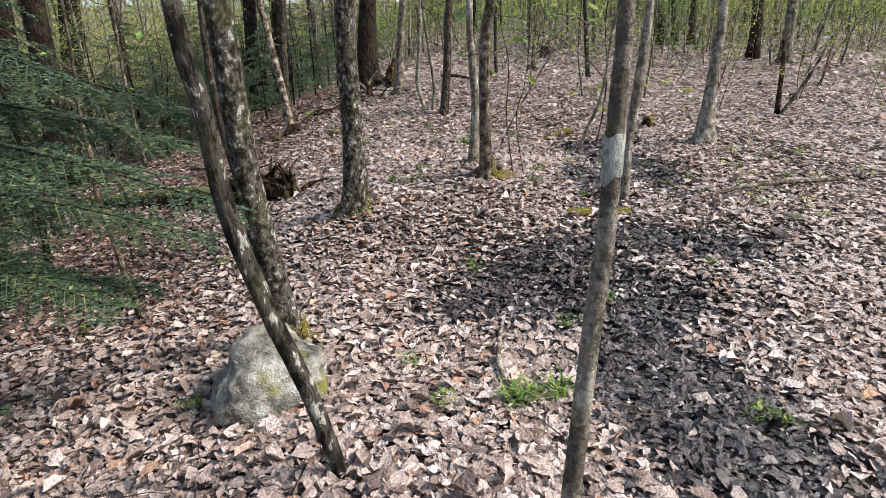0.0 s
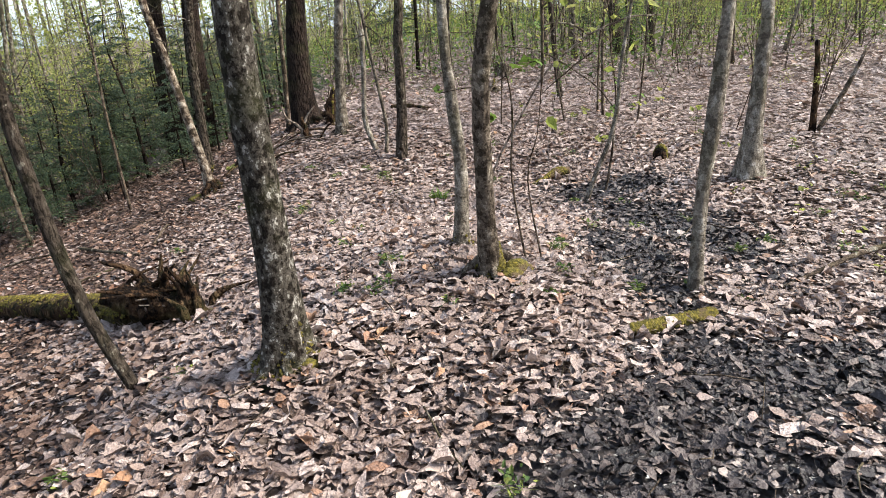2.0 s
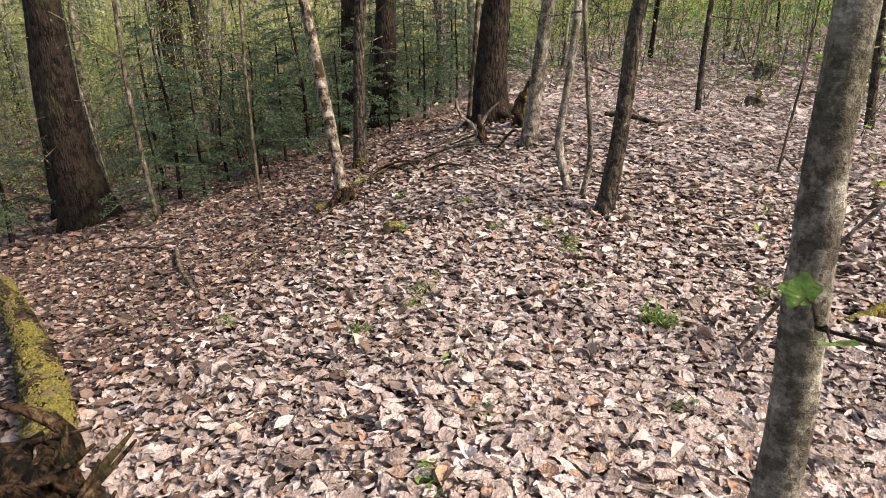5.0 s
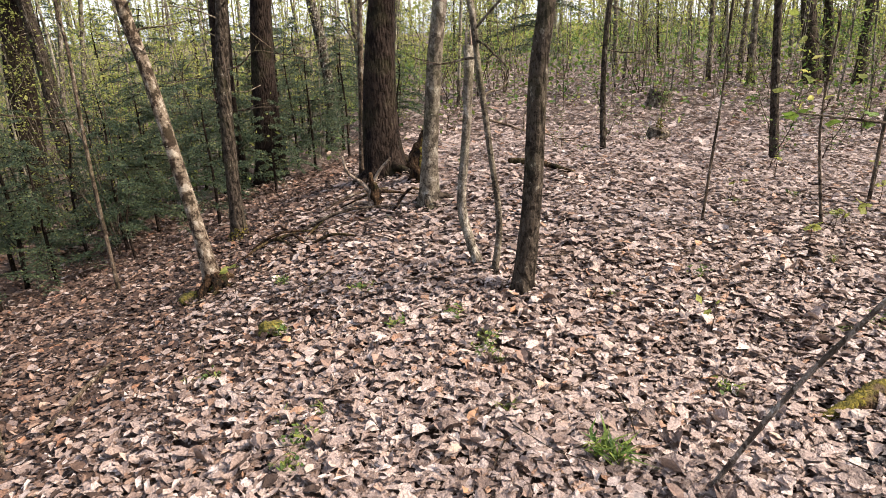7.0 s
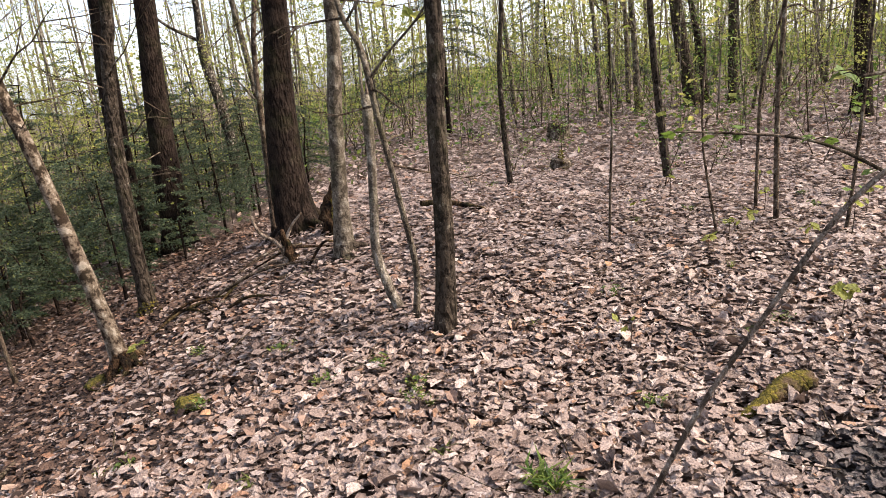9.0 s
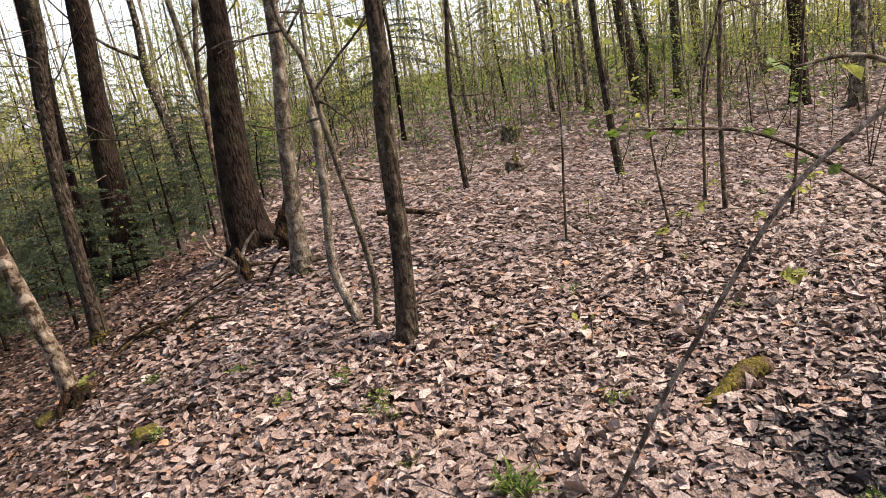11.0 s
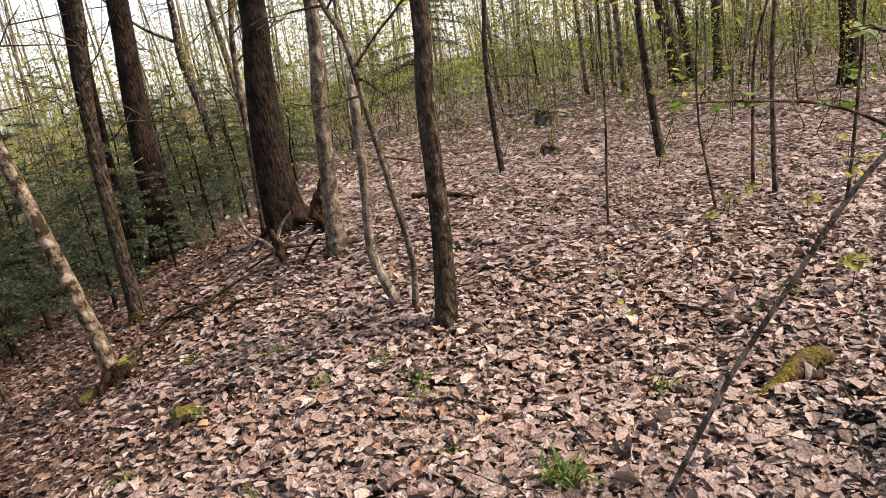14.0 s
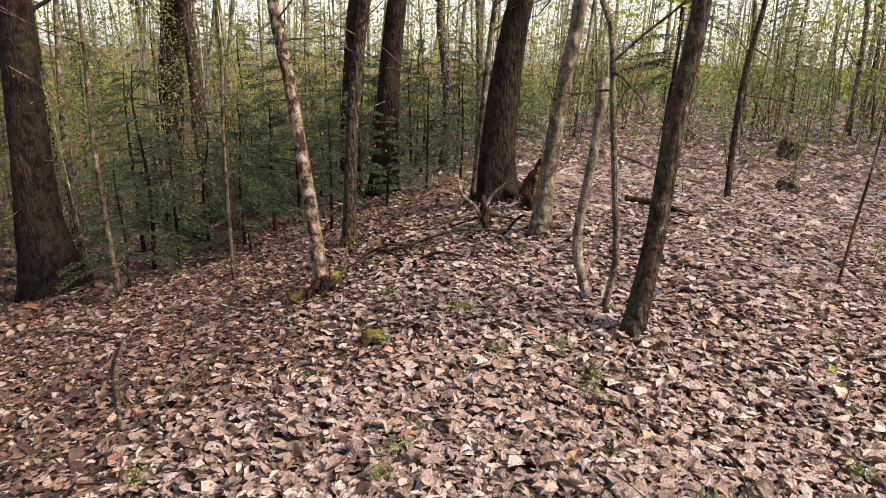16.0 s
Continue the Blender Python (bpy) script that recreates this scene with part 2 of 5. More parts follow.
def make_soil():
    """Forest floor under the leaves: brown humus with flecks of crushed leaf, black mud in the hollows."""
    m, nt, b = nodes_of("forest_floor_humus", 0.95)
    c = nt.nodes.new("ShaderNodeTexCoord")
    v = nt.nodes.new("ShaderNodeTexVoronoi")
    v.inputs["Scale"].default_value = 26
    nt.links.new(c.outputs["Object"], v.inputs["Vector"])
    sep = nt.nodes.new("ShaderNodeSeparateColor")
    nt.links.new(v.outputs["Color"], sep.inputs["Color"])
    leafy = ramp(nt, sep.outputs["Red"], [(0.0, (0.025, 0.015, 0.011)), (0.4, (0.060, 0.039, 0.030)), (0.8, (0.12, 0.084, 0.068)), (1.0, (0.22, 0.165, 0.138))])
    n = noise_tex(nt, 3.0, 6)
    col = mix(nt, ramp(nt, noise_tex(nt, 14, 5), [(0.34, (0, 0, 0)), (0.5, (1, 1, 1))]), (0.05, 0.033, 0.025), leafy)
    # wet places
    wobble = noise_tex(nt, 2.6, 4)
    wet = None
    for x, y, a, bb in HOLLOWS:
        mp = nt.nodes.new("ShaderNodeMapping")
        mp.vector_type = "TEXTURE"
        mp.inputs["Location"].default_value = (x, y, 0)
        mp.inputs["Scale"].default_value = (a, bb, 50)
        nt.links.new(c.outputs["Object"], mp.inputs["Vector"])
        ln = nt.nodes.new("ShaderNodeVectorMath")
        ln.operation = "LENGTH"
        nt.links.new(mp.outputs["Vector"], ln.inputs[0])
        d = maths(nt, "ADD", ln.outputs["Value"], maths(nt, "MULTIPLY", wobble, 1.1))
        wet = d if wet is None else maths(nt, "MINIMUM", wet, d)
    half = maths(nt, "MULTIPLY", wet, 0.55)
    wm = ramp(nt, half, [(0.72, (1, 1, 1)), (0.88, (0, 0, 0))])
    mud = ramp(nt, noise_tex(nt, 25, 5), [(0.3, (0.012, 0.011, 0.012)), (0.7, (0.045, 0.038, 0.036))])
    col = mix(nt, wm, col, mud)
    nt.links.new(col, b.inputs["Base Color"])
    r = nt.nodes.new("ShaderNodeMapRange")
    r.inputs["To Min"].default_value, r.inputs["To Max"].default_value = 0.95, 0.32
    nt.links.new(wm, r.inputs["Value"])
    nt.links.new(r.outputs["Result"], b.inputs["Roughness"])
    bump(nt, b, maths(nt, "ADD", n, v.outputs["Distance"]), 0.7, 0.03)
    return m


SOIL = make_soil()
rng = np.random.default_rng(7)

# ---- the lie of the land ----
GC = (0.152, 0.276, 0.018, 0.193, -0.030, -0.184, 0.213, -0.107, 0.013, 0.042, 0.220, 0.085, 0.065, -0.085, 0.085, -0.05)
BUMPS = ((0.1, 5.0, 0.9), (1.4, 4.4, 0.9), (1.2, 7.0, 1.0), (0.0, 10.3, 1.8), (-1.8, 9.2, 1.2), (2.2, 13.0, 2.5), (3.5, 7.3, 1.5), (0.0, 1.0, 0.85), (-0.6, 4.2, 0.35), (0.48, 4.8, 0.35), (0.65, 2.9, 0.45), (2.8, 6.4, 0.8), (1.3, 4.35, 0.3))


def soft(a):
    return np.log1p(np.exp(np.clip(a * 2.0, -30, 30))) / 2.0


def land(x, y):
    """Height of the ground: level with low swells, falling away to the west."""
    x, y = np.asarray(x, float), np.asarray(y, float)
    z = GC[0] + GC[1] * np.maximum(-soft(-x - 0.8), -9.0) + GC[2] * np.minimum(soft(x - 2.5), 8.0)
    for k, (a, b, s) in zip(GC[3:], BUMPS):
        z = z + k * np.exp(-((x - a) ** 2 + (y - b) ** 2) / (2 * s * s))
    return z


def height(x, y):
    return float(land(x, y))


def raw_mesh(name, verts, faces, material, smooth=False):
    """A mesh from vertex and face arrays; faces is one array of equal polygons or a list of such arrays."""
    me = bpy.data.meshes.new(name)
    verts = np.asarray(verts, np.float32)
    groups = faces if isinstance(faces, list) else [faces]
    groups = [np.asarray(g, np.int32) for g in groups if len(g)]
    loops = np.concatenate([g.ravel() for g in groups])
    totals = np.concatenate([np.full(len(g), g.shape[1], np.int32) for g in groups])
    me.vertices.add(len(verts))
    me.vertices.foreach_set("co", verts.ravel())
    me.loops.add(len(loops))
    me.loops.foreach_set("vertex_index", loops)
    me.polygons.add(len(totals))
    me.polygons.foreach_set("loop_start", np.concatenate([[0], np.cumsum(totals)[:-1]]).astype(np.int32))
    me.polygons.foreach_set("use_smooth", np.full(len(totals), smooth))
    me.update(calc_edges=True)
    me.validate()
    me.materials.append(material)
    return me


def part(name, verts, faces, material, parent=None, label="", smooth=True):
    ob = new(name, raw_mesh(name, verts, faces, material, smooth))
    if parent is not None:
        ob.parent = parent
    return tagged(ob, label) if label else ob


# ground sheet: fine near the walk, coarse towards the horizon
gu = np.sinh(np.linspace(-6.0, 6.0, 340)) * 2.0
gx, gy = np.meshgrid(gu + 0.3, gu + 6.0, indexing="ij")
gzv = land(gx, gy)
near_fade = np.exp(-((gx - 0.3) ** 2 + (gy - 6) ** 2) / 300)
lump = np.array([noise.noise((x * 1.3, y * 1.3, 0)) * 0.035 + noise.noise((x * 4, y * 4, 3)) * 0.015 for x, y in zip(gx.ravel(), gy.ravel())]).reshape(gx.shape)
gzv = gzv + lump * near_fade - 0.03
n1 = len(gu)
ids = np.arange(n1 * n1).reshape(n1, n1)
gf = np.stack([ids[:-1, :-1], ids[1:, :-1], ids[1:, 1:], ids[:-1, 1:]], -1).reshape(-1, 4)
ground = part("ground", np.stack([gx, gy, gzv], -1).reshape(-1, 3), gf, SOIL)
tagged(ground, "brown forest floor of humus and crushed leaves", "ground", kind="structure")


# ---- shapes ----
def catmull(pts, n):
    """Smooth line through points (any number of columns)."""
    p = np.asarray(pts, float)
    p = np.vstack([2 * p[0] - p[1], p, 2 * p[-1] - p[-2]])
    out = []
    for i in range(1, len(p) - 2):
        for t in np.linspace(0, 1, n, endpoint=False):
            a, b, c, d = p[i - 1], p[i], p[i + 1], p[i + 2]
            out.append(0.5 * (2 * b + (c - a) * t + (2 * a - 5 * b + 4 * c - d) * t * t + (3 * b - a - 3 * c + d) * t ** 3))
    out.append(p[-2])
    return np.array(out)


def tube(line, radii, sides=12, rough=0.0, seed=0, flare=0.0, roots=0, tip=0.6):
    """Verts and faces of a stem along a line; rough: uneven girth; flare: root swelling at the foot."""
    line, radii = np.asarray(line, float), np.maximum(np.asarray(radii, float), 0.0008)
    d = np.gradient(line, axis=0)
    d /= np.maximum(np.linalg.norm(d, axis=1), 1e-9)[:, None]
    ref = np.tile([0.0, 1.0, 0.0], (len(line), 1))
    ref[np.abs(d[:, 1]) > 0.9] = [1.0, 0, 0]
    u = np.cross(ref, d)
    u /= np.linalg.norm(u, axis=1)[:, None]
    v = np.cross(d, u)
    a = np.linspace(0, 2 * np.pi, sides, endpoint=False)
    rr = np.tile(radii[:, None], (1, sides))
    if rough or flare:
        r2 = np.random.default_rng(seed)
        ph = r2.uniform(0, 6.28, 6)
        s = np.linspace(0, 1, len(line))[:, None] * 9
        rr = rr * (1 + rough * (np.sin(2 * a + ph[0] + s) * 0.5 + np.sin(3 * a + ph[1] - 2.3 * s) * 0.35 + np.sin(a + ph[2] + 4.1 * s) * 0.5 + r2.normal(0, 0.35, rr.shape)))
        if flare:
            along = np.concatenate([[0], np.cumsum(np.linalg.norm(np.diff(line, axis=0), axis=1))])[:, None]
            foot = np.exp(-along / (radii[0] * 1.6))
            lobes = 0.55 + 0.45 * np.maximum(np.sin((roots or 4) * a + ph[3] + 0.6 * np.sin(a + ph[4])), -0.6)
            rr = rr * (1 + flare * foot * lobes)
    vs = line[:, None, :] + rr[:, :, None] * (np.cos(a)[None, :, None] * u[:, None, :] + np.sin(a)[None, :, None] * v[:, None, :])
    n = len(line)
    i = np.arange(n * sides).reshape(n, sides)
    j = np.roll(i, -1, axis=1)
    f = np.stack([i[:-1], j[:-1], j[1:], i[1:]], -1).reshape(-1, 4)
    vs = np.vstack([vs.reshape(-1, 3), line[-1:] + d[-1:] * radii[-1] * tip, line[:1]])
    cap = np.stack([i[-1], j[-1], np.full(sides, n * sides)], -1)
    cap0 = np.stack([j[0], i[0], np.full(sides, n * sides + 1)], -1)
    return vs, [f, np.vstack([cap, cap0])]


def merge(pieces):
    """Join (verts, [faces...]) pieces into one."""
    vs, groups, off = [], {}, 0
    for v, fs in pieces:
        vs.append(v)
        for f in fs:
            f = np.asarray(f)
            if len(f):
                groups.setdefault(f.shape[1], []).append(f + off)
        off += len(v)
    return np.vstack(vs), [np.vstack(g) for g in groups.values()]


def frames_from(normals, spin):
    """Two axes in the plane of each normal, turned by spin."""
    ref = np.where(np.abs(normals[:, 2:3]) > 0.9, [[1.0, 0, 0]], [[0, 0, 1.0]])
    u = np.cross(ref, normals)
    u /= np.linalg.norm(u, axis=1)[:, None]
    w = np.cross(normals, u)
    c, s = np.cos(spin)[:, None], np.sin(spin)[:, None]
    return u * c + w * s, w * c - u * s


def leaf_cloud(pos, size, normals, spin, curl, detail=True):
    """Many leaves as folded, curled blades: eight corners each, or four."""
    a, b = frames_from(normals, spin)
    n = len(pos)
    s = np.asarray(size)[:, None]
    if detail:
        t = np.array([0, 0.30, 0.30, 0.30, 0.70, 0.70, 0.70, 1.0]) - 0.5
        w = np.array([0, -0.30, 0.0, 0.30, -0.27, 0.0, 0.27, 0.0])
        h = np.array([0.02, 0.16, 0.0, 0.16, 0.20, 0.02, 0.20, 0.14])
        jit = rng.normal(0, 0.075, (n, 8, 3))
        w = w[None, :] * rng.uniform(0.42, 1.05, (n, 1))
        v = (t[None, :] + jit[:, :, 0])[:, :, None] * a[:, None, :] + (w + jit[:, :, 1])[:, :, None] * b[:, None, :] + ((h[None, :] + jit[:, :, 2] * 0.8) * curl[:, None])[:, :, None] * normals[:, None, :]
        v = pos[:, None, :] + v * s[:, :, None]
        o = (np.arange(n) * 8)[:, None, None]
        tri = (np.array([[0, 2, 1], [0, 3, 2], [4, 5, 7], [5, 6, 7]])[None] + o).reshape(-1, 3)
        quad = (np.array([[1, 2, 5, 4], [2, 3, 6, 5]])[None] + o).reshape(-1, 4)
        return v.reshape(-1, 3), [tri, quad]
    t = np.array([-0.5, 0.02, 0.5, 0.02])
    w = np.array([0, -0.30, 0, 0.30])
    h = np.array([0, 0.15, 0.05, 0.15])
    v = pos[:, None, :] + (t[None, :, None] * a[:, None, :] + w[None, :, None] * b[:, None, :] + (h[None, :] * curl[:, None])[:, :, None] * normals[:, None, :]) * s[:, :, None]
    quad = (np.array([[0, 1, 2], [0, 2, 3]])[None] + (np.arange(n) * 4)[:, None, None]).reshape(-1, 3)
    return v.reshape(-1, 3), [quad]


def flat_leaves(pos, size, normals, spin, curl):
    """Fallen leaves lying flat: ovate, folded along the midrib, with bent margins."""
    a, b = frames_from(normals, spin)
    n = len(pos)
    t = np.array([-0.5, -0.17, 0.22, 0.5, -0.17, 0.22])[None] + rng.normal(0, 0.055, (n, 6))
    w = np.array([0, -0.30, -0.24, 0, 0.30, 0.24])[None] * rng.uniform(0.55, 1.25, (n, 1)) + rng.normal(0, 0.04, (n, 6))
    h = np.array([0.0, 0.15, 0.17, 0.10, 0.15, 0.17])[None] * curl[:, None] + rng.normal(0, 0.05, (n, 6))
    v = t[:, :, None] * a[:, None] + w[:, :, None] * b[:, None] + h[:, :, None] * normals[:, None]
    v = pos[:, None] + v * np.asarray(size)[:, None, None]
    quad = (np.array([[0, 3, 2, 1], [0, 4, 5, 3]])[None] + (np.arange(n) * 6)[:, None, None]).reshape(-1, 4)
    return v.reshape(-1, 3), [quad]


def curled_leaves(pos, size, normals, spin, curl):
    """Dry leaves, each curled along its length and cupped across the midrib, with a ragged margin and a pointed tip."""
    a, b = frames_from(normals, spin)
    n = len(pos)
    t = np.array([-0.5, -0.24, -0.27, -0.24, 0.08, 0.05, 0.08, 0.32, 0.30, 0.32, 0.54])
    side = np.array([0, -1, 0, 1, -1, 0, 1, -1, 0, 1, 0])
    wide = np.array([0, 0.30, 0, 0.30, 0.34, 0, 0.34, 0.19, 0, 0.19, 0])
    half = rng.uniform(0.36, 1.05, (n, 1))
    ragged = 1 + rng.normal(0, 0.17, (n, 11))
    w = side * wide * ragged * half
    t = t[None] + rng.normal(0, 0.028, (n, 11))
    cup = rng.normal(0.25, 0.55, (n, 1)) * curl[:, None]
    roll = rng.normal(0.0, 0.9, (n, 1)) * curl[:, None]
    twist = rng.normal(0, 0.5, (n, 1)) * curl[:, None]
    h = cup * np.abs(w) * 1.4 + roll * (t * t - 0.1) + twist * t * w * 2.0 + rng.normal(0, 0.022, (n, 11))
    v = t[:, :, None] * a[:, None] + w[:, :, None] * b[:, None] + h[:, :, None] * normals[:, None]
    v = pos[:, None] + v * np.asarray(size)[:, None, None]
    o = (np.arange(n) * 11)[:, None, None]
    tri = (np.array([[0, 2, 1], [0, 3, 2], [7, 8, 10], [8, 9, 10]])[None] + o).reshape(-1, 3)
    quad = (np.array([[1, 2, 5, 4], [2, 3, 6, 5], [4, 5, 8, 7], [5, 6, 9, 8]])[None] + o).reshape(-1, 4)
    return v.reshape(-1, 3), [tri, quad]


def unit(n, r, tilt=None):
    v = r.normal(0, 1, (n, 3))
    if tilt is not None:
        v = v * tilt + np.array([0, 0, 1.0])
    return v / np.linalg.norm(v, axis=1)[:, None]


# ---- stems of the trees that stand near the walk: x, y, z, radius ----
SKEL = {}
SKEL["lt"] = [(-1.34, 4.46, 0.00, 0.031), (-1.48, 4.47, 0.42, 0.029), (-1.55, 4.48, 0.94, 0.030), (-1.57, 4.48, 1.32, 0.026), (-1.56, 4.48, 1.76, 0.025)]
SKEL["T3"] = [(-0.58, 4.17, 0.18, 0.092), (-0.57, 4.13, 0.66, 0.072), (-0.56, 4.09, 1.11, 0.065), (-0.55, 4.04, 1.70, 0.058)]
SKEL["P1"] = [(0.29, 5.14, 0.30, 0.046), (0.31, 5.14, 0.79, 0.035), (0.28, 5.14, 1.18, 0.031), (0.26, 5.14, 1.52, 0.026)]
SKEL["P2"] = [(0.38, 4.69, 0.29, 0.057), (0.345, 4.58, 0.75, 0.043), (0.33, 4.47, 1.20, 0.040), (0.35, 4.39, 1.52, 0.037)]
SKEL["SAP"] = [(1.43, 4.61, 0.17, 0.040), (1.43, 4.61, 0.64, 0.032), (1.46, 4.61, 1.08, 0.037), (1.48, 4.61, 1.58, 0.026)]
SKEL["R1"] = [(2.71, 6.28, 0.15, 0.096), (2.71, 6.28, 0.68, 0.061), (2.72, 6.28, 1.17, 0.050), (2.71, 6.28, 1.55, 0.044)]
SKEL["R1b"] = [(7.20, 13.33, 0.24, 0.132), (7.15, 13.33, 1.45, 0.096)]
SKEL["R2"] = [(4.04, 7.43, 0.22, 0.032), (4.01, 7.43, 0.76, 0.026), (3.97, 7.44, 1.11, 0.020)]
SKEL["B"] = [(0.09, 8.27, 0.23, 0.059), (0.14, 8.26, 0.77, 0.050), (0.16, 8.26, 1.36, 0.046), (0.20, 8.26, 1.89, 0.041)]
SKEL["L"] = [(-2.12, 9.20, -0.25, 0.070), (-2.16, 9.20, 0.10, 0.052), (-2.25, 9.20, 0.70, 0.047), (-2.34, 9.20, 1.30, 0.043), (-2.45, 9.20, 1.90, 0.040)]
SKEL["D0"] = [(-2.50, 10.62, -0.28, 0.072), (-2.48, 10.62, 0.31, 0.060), (-2.43, 10.62, 1.26, 0.058), (-2.33, 10.62, 1.94, 0.051), (-2.24, 10.61, 2.37, 0.050)]
SKEL["D0b"] = [(-3.95, 14.19, -0.72, 0.183), (-3.95, 14.19, 0.42, 0.145), (-3.87, 14.19, 1.82, 0.131), (-3.76, 14.18, 2.89, 0.111)]
SKEL["D1"] = [(-3.34, 14.01, -0.54, 0.211), (-3.30, 14.00, 0.38, 0.182), (-3.22, 14.00, 1.61, 0.152), (-3.09, 13.99, 2.81, 0.131)]
SKEL["BD"] = [(-1.12, 11.33, 0.09, 0.206), (-1.18, 11.33, 0.60, 0.175), (-1.14, 11.33, 1.32, 0.148), (-1.09, 11.33, 1.84, 0.128), (-1.03, 11.33, 2.33, 0.120)]
SKEL["G"] = [(-0.57, 9.90, 0.23, 0.076), (-0.55, 9.90, 0.69, 0.061), (-0.49, 9.89, 1.33, 0.057), (-0.41, 9.89, 2.12, 0.050)]
SKEL["C"] = [(-0.13, 8.59, 0.34, 0.034), (-0.21, 8.60, 0.38, 0.029), (-0.25, 8.60, 0.60, 0.027), (-0.21, 8.60, 1.06, 0.026), (-0.19, 8.60, 1.47, 0.031)]
SKEL["C2"] = [(-0.07, 8.48, 0.31, 0.022), (-0.03, 8.48, 0.50, 0.018), (-0.08, 8.48, 0.91, 0.017), (-0.14, 8.48, 1.37, 0.017), (-0.18, 8.49, 1.70, 0.018), (-0.26, 8.49, 1.90, 0.014)]
SKEL["BDl"] = [(-1.50, 11.78, 0.03, 0.037), (-1.45, 11.78, 0.74, 0.036), (-1.42, 11.78, 1.32, 0.029), (-1.38, 11.78, 1.93, 0.026), (-1.29, 11.77, 2.40, 0.025)]
SKEL["crk"] = [(-2.90, 16.07, -0.43, 0.109), (-2.87, 16.07, 0.66, 0.087), (-2.96, 16.08, 1.51, 0.085), (-3.06, 16.08, 2.16, 0.074), (-3.02, 16.08, 3.02, 0.054)]
SKEL["E"] = [(2.69, 11.31, 0.27, 0.0450), (2.62, 11.31, 0.74, 0.0391), (2.55, 11.31, 1.37, 0.0348), (2.51, 11.32, 1.99, 0.0306)]
SKEL["F"] = [(2.65, 9.35, 0.32, 0.0184), (2.63, 9.35, 0.70, 0.0177), (2.62, 9.35, 1.23, 0.0156), (2.64, 9.35, 1.77, 0.0150)]
SKEL["Fb"] = [(2.71, 9.73, 0.23, 0.0149), (2.71, 9.73, 0.74, 0.0130), (2.73, 9.73, 1.25, 0.0123), (2.86, 9.73, 1.72, 0.0091)]
SKEL["s1"] = [(1.34, 9.20, 0.19, 0.0088), (1.36, 9.20, 0.68, 0.0088), (1.38, 9.20, 1.06, 0.0072), (1.38, 9.20, 1.47, 0.0048)]
SKEL["s2"] = [(1.10, 11.68, 0.25, 0.0320), (1.07, 11.68, 0.82, 0.0288), (1.07, 11.68, 1.52, 0.0256), (1.14, 11.68, 2.17, 0.0224)]
SKEL["s3"] = [(2.12, 9.18, 0.25, 0.012), (2.05, 9.19, 0.60, 0.010), (2.01, 9.19, 0.84, 0.008)]
SKEL["s4"] = [(2.95, 9.03, 0.22, 0.0135), (2.98, 9.03, 0.52, 0.0112), (3.01, 9.03, 1.08, 0.0112), (3.03, 9.03, 1.70, 0.0090)]
SKEL["fc1"] = [(6.61, 18.97, 0.23, 0.165), (6.38, 18.98, 1.28, 0.149), (6.19, 18.99, 2.47, 0.133)]
SKEL["fc2"] = [(7.03, 19.24, 0.23, 0.090), (6.89, 19.25, 1.36, 0.076), (6.65, 19.26, 2.45, 0.062)]
SKEL["fc3"] = [(7.15, 18.28, 0.24, 0.103), (7.11, 18.28, 1.31, 0.095), (7.09, 18.28, 2.31, 0.087)]
SKEL["fc4"] = [(12.97, 27.36, 0.30, 0.202), (12.84, 27.36, 1.62, 0.179), (12.75, 27.37, 2.74, 0.157)]
SKEL["fc5"] = [(6.98, 14.25, 0.23, 0.129), (6.94, 14.25, 1.10, 0.117), (6.87, 14.25, 1.90, 0.106)]
SKEL["w1"] = [(-6.44, 10.84, -1.41, 0.318), (-6.49, 10.83, -0.41, 0.233), (-6.47, 10.84, 0.77, 0.190), (-6.42, 10.85, 1.95, 0.169)]
SKEL["w2"] = [(-6.79, 14.67, -1.50, 0.072), (-6.93, 14.64, -0.13, 0.099), (-6.94, 14.64, 0.92, 0.105), (-7.00, 14.62, 2.26, 0.092)]
SKEL["w3"] = [(-4.72, 9.99, -0.93, 0.026), (-4.77, 9.98, -0.16, 0.025), (-4.79, 9.97, 0.67, 0.024), (-4.77, 9.98, 1.43, 0.020)]
SKEL["w4"] = [(-3.39, 9.96, -0.57, 0.019), (-3.40, 9.96, -0.01, 0.018), (-3.40, 9.96, 0.76, 0.017), (-3.37, 9.96, 1.48, 0.014)]
SKEL["tp"] = [(0.60, 4.83, 0.28, 0.006), (0.53, 4.83, 0.76, 0.005), (0.54, 4.83, 1.03, 0.005), (0.53, 4.83, 1.22, 0.004), (0.48, 4.83, 1.40, 0.003)]
SKEL["tp2"] = [(0.68, 4.78, 0.27, 0.005), (0.60, 4.78, 0.76, 0.004), (0.65, 4.78, 0.99, 0.003), (0.67, 4.78, 1.18, 0.003)]
SKEL["kb"] = [(0.66, 6.88, 0.04, 0.0101), (0.85, 6.82, 0.43, 0.0090), (1.03, 6.76, 0.77, 0.0078), (1.17, 6.71, 1.03, 0.0078), (1.28, 6.68, 1.16, 0.0078), (1.40, 6.64, 1.26, 0.0078), (1.52, 6.60, 1.35, 0.0078), (1.71, 6.54, 1.43, 0.0067), (1.81, 6.50, 1.46, 0.0067), (2.00, 6.44, 1.46, 0.0056)]
SKEL["nt"] = [(-1.79, 3.33, -0.14, 0.024), (-1.83, 3.33, 0.12, 0.020), (-1.86, 3.33, 0.40, 0.018), (-1.89, 3.33, 0.62, 0.016)]
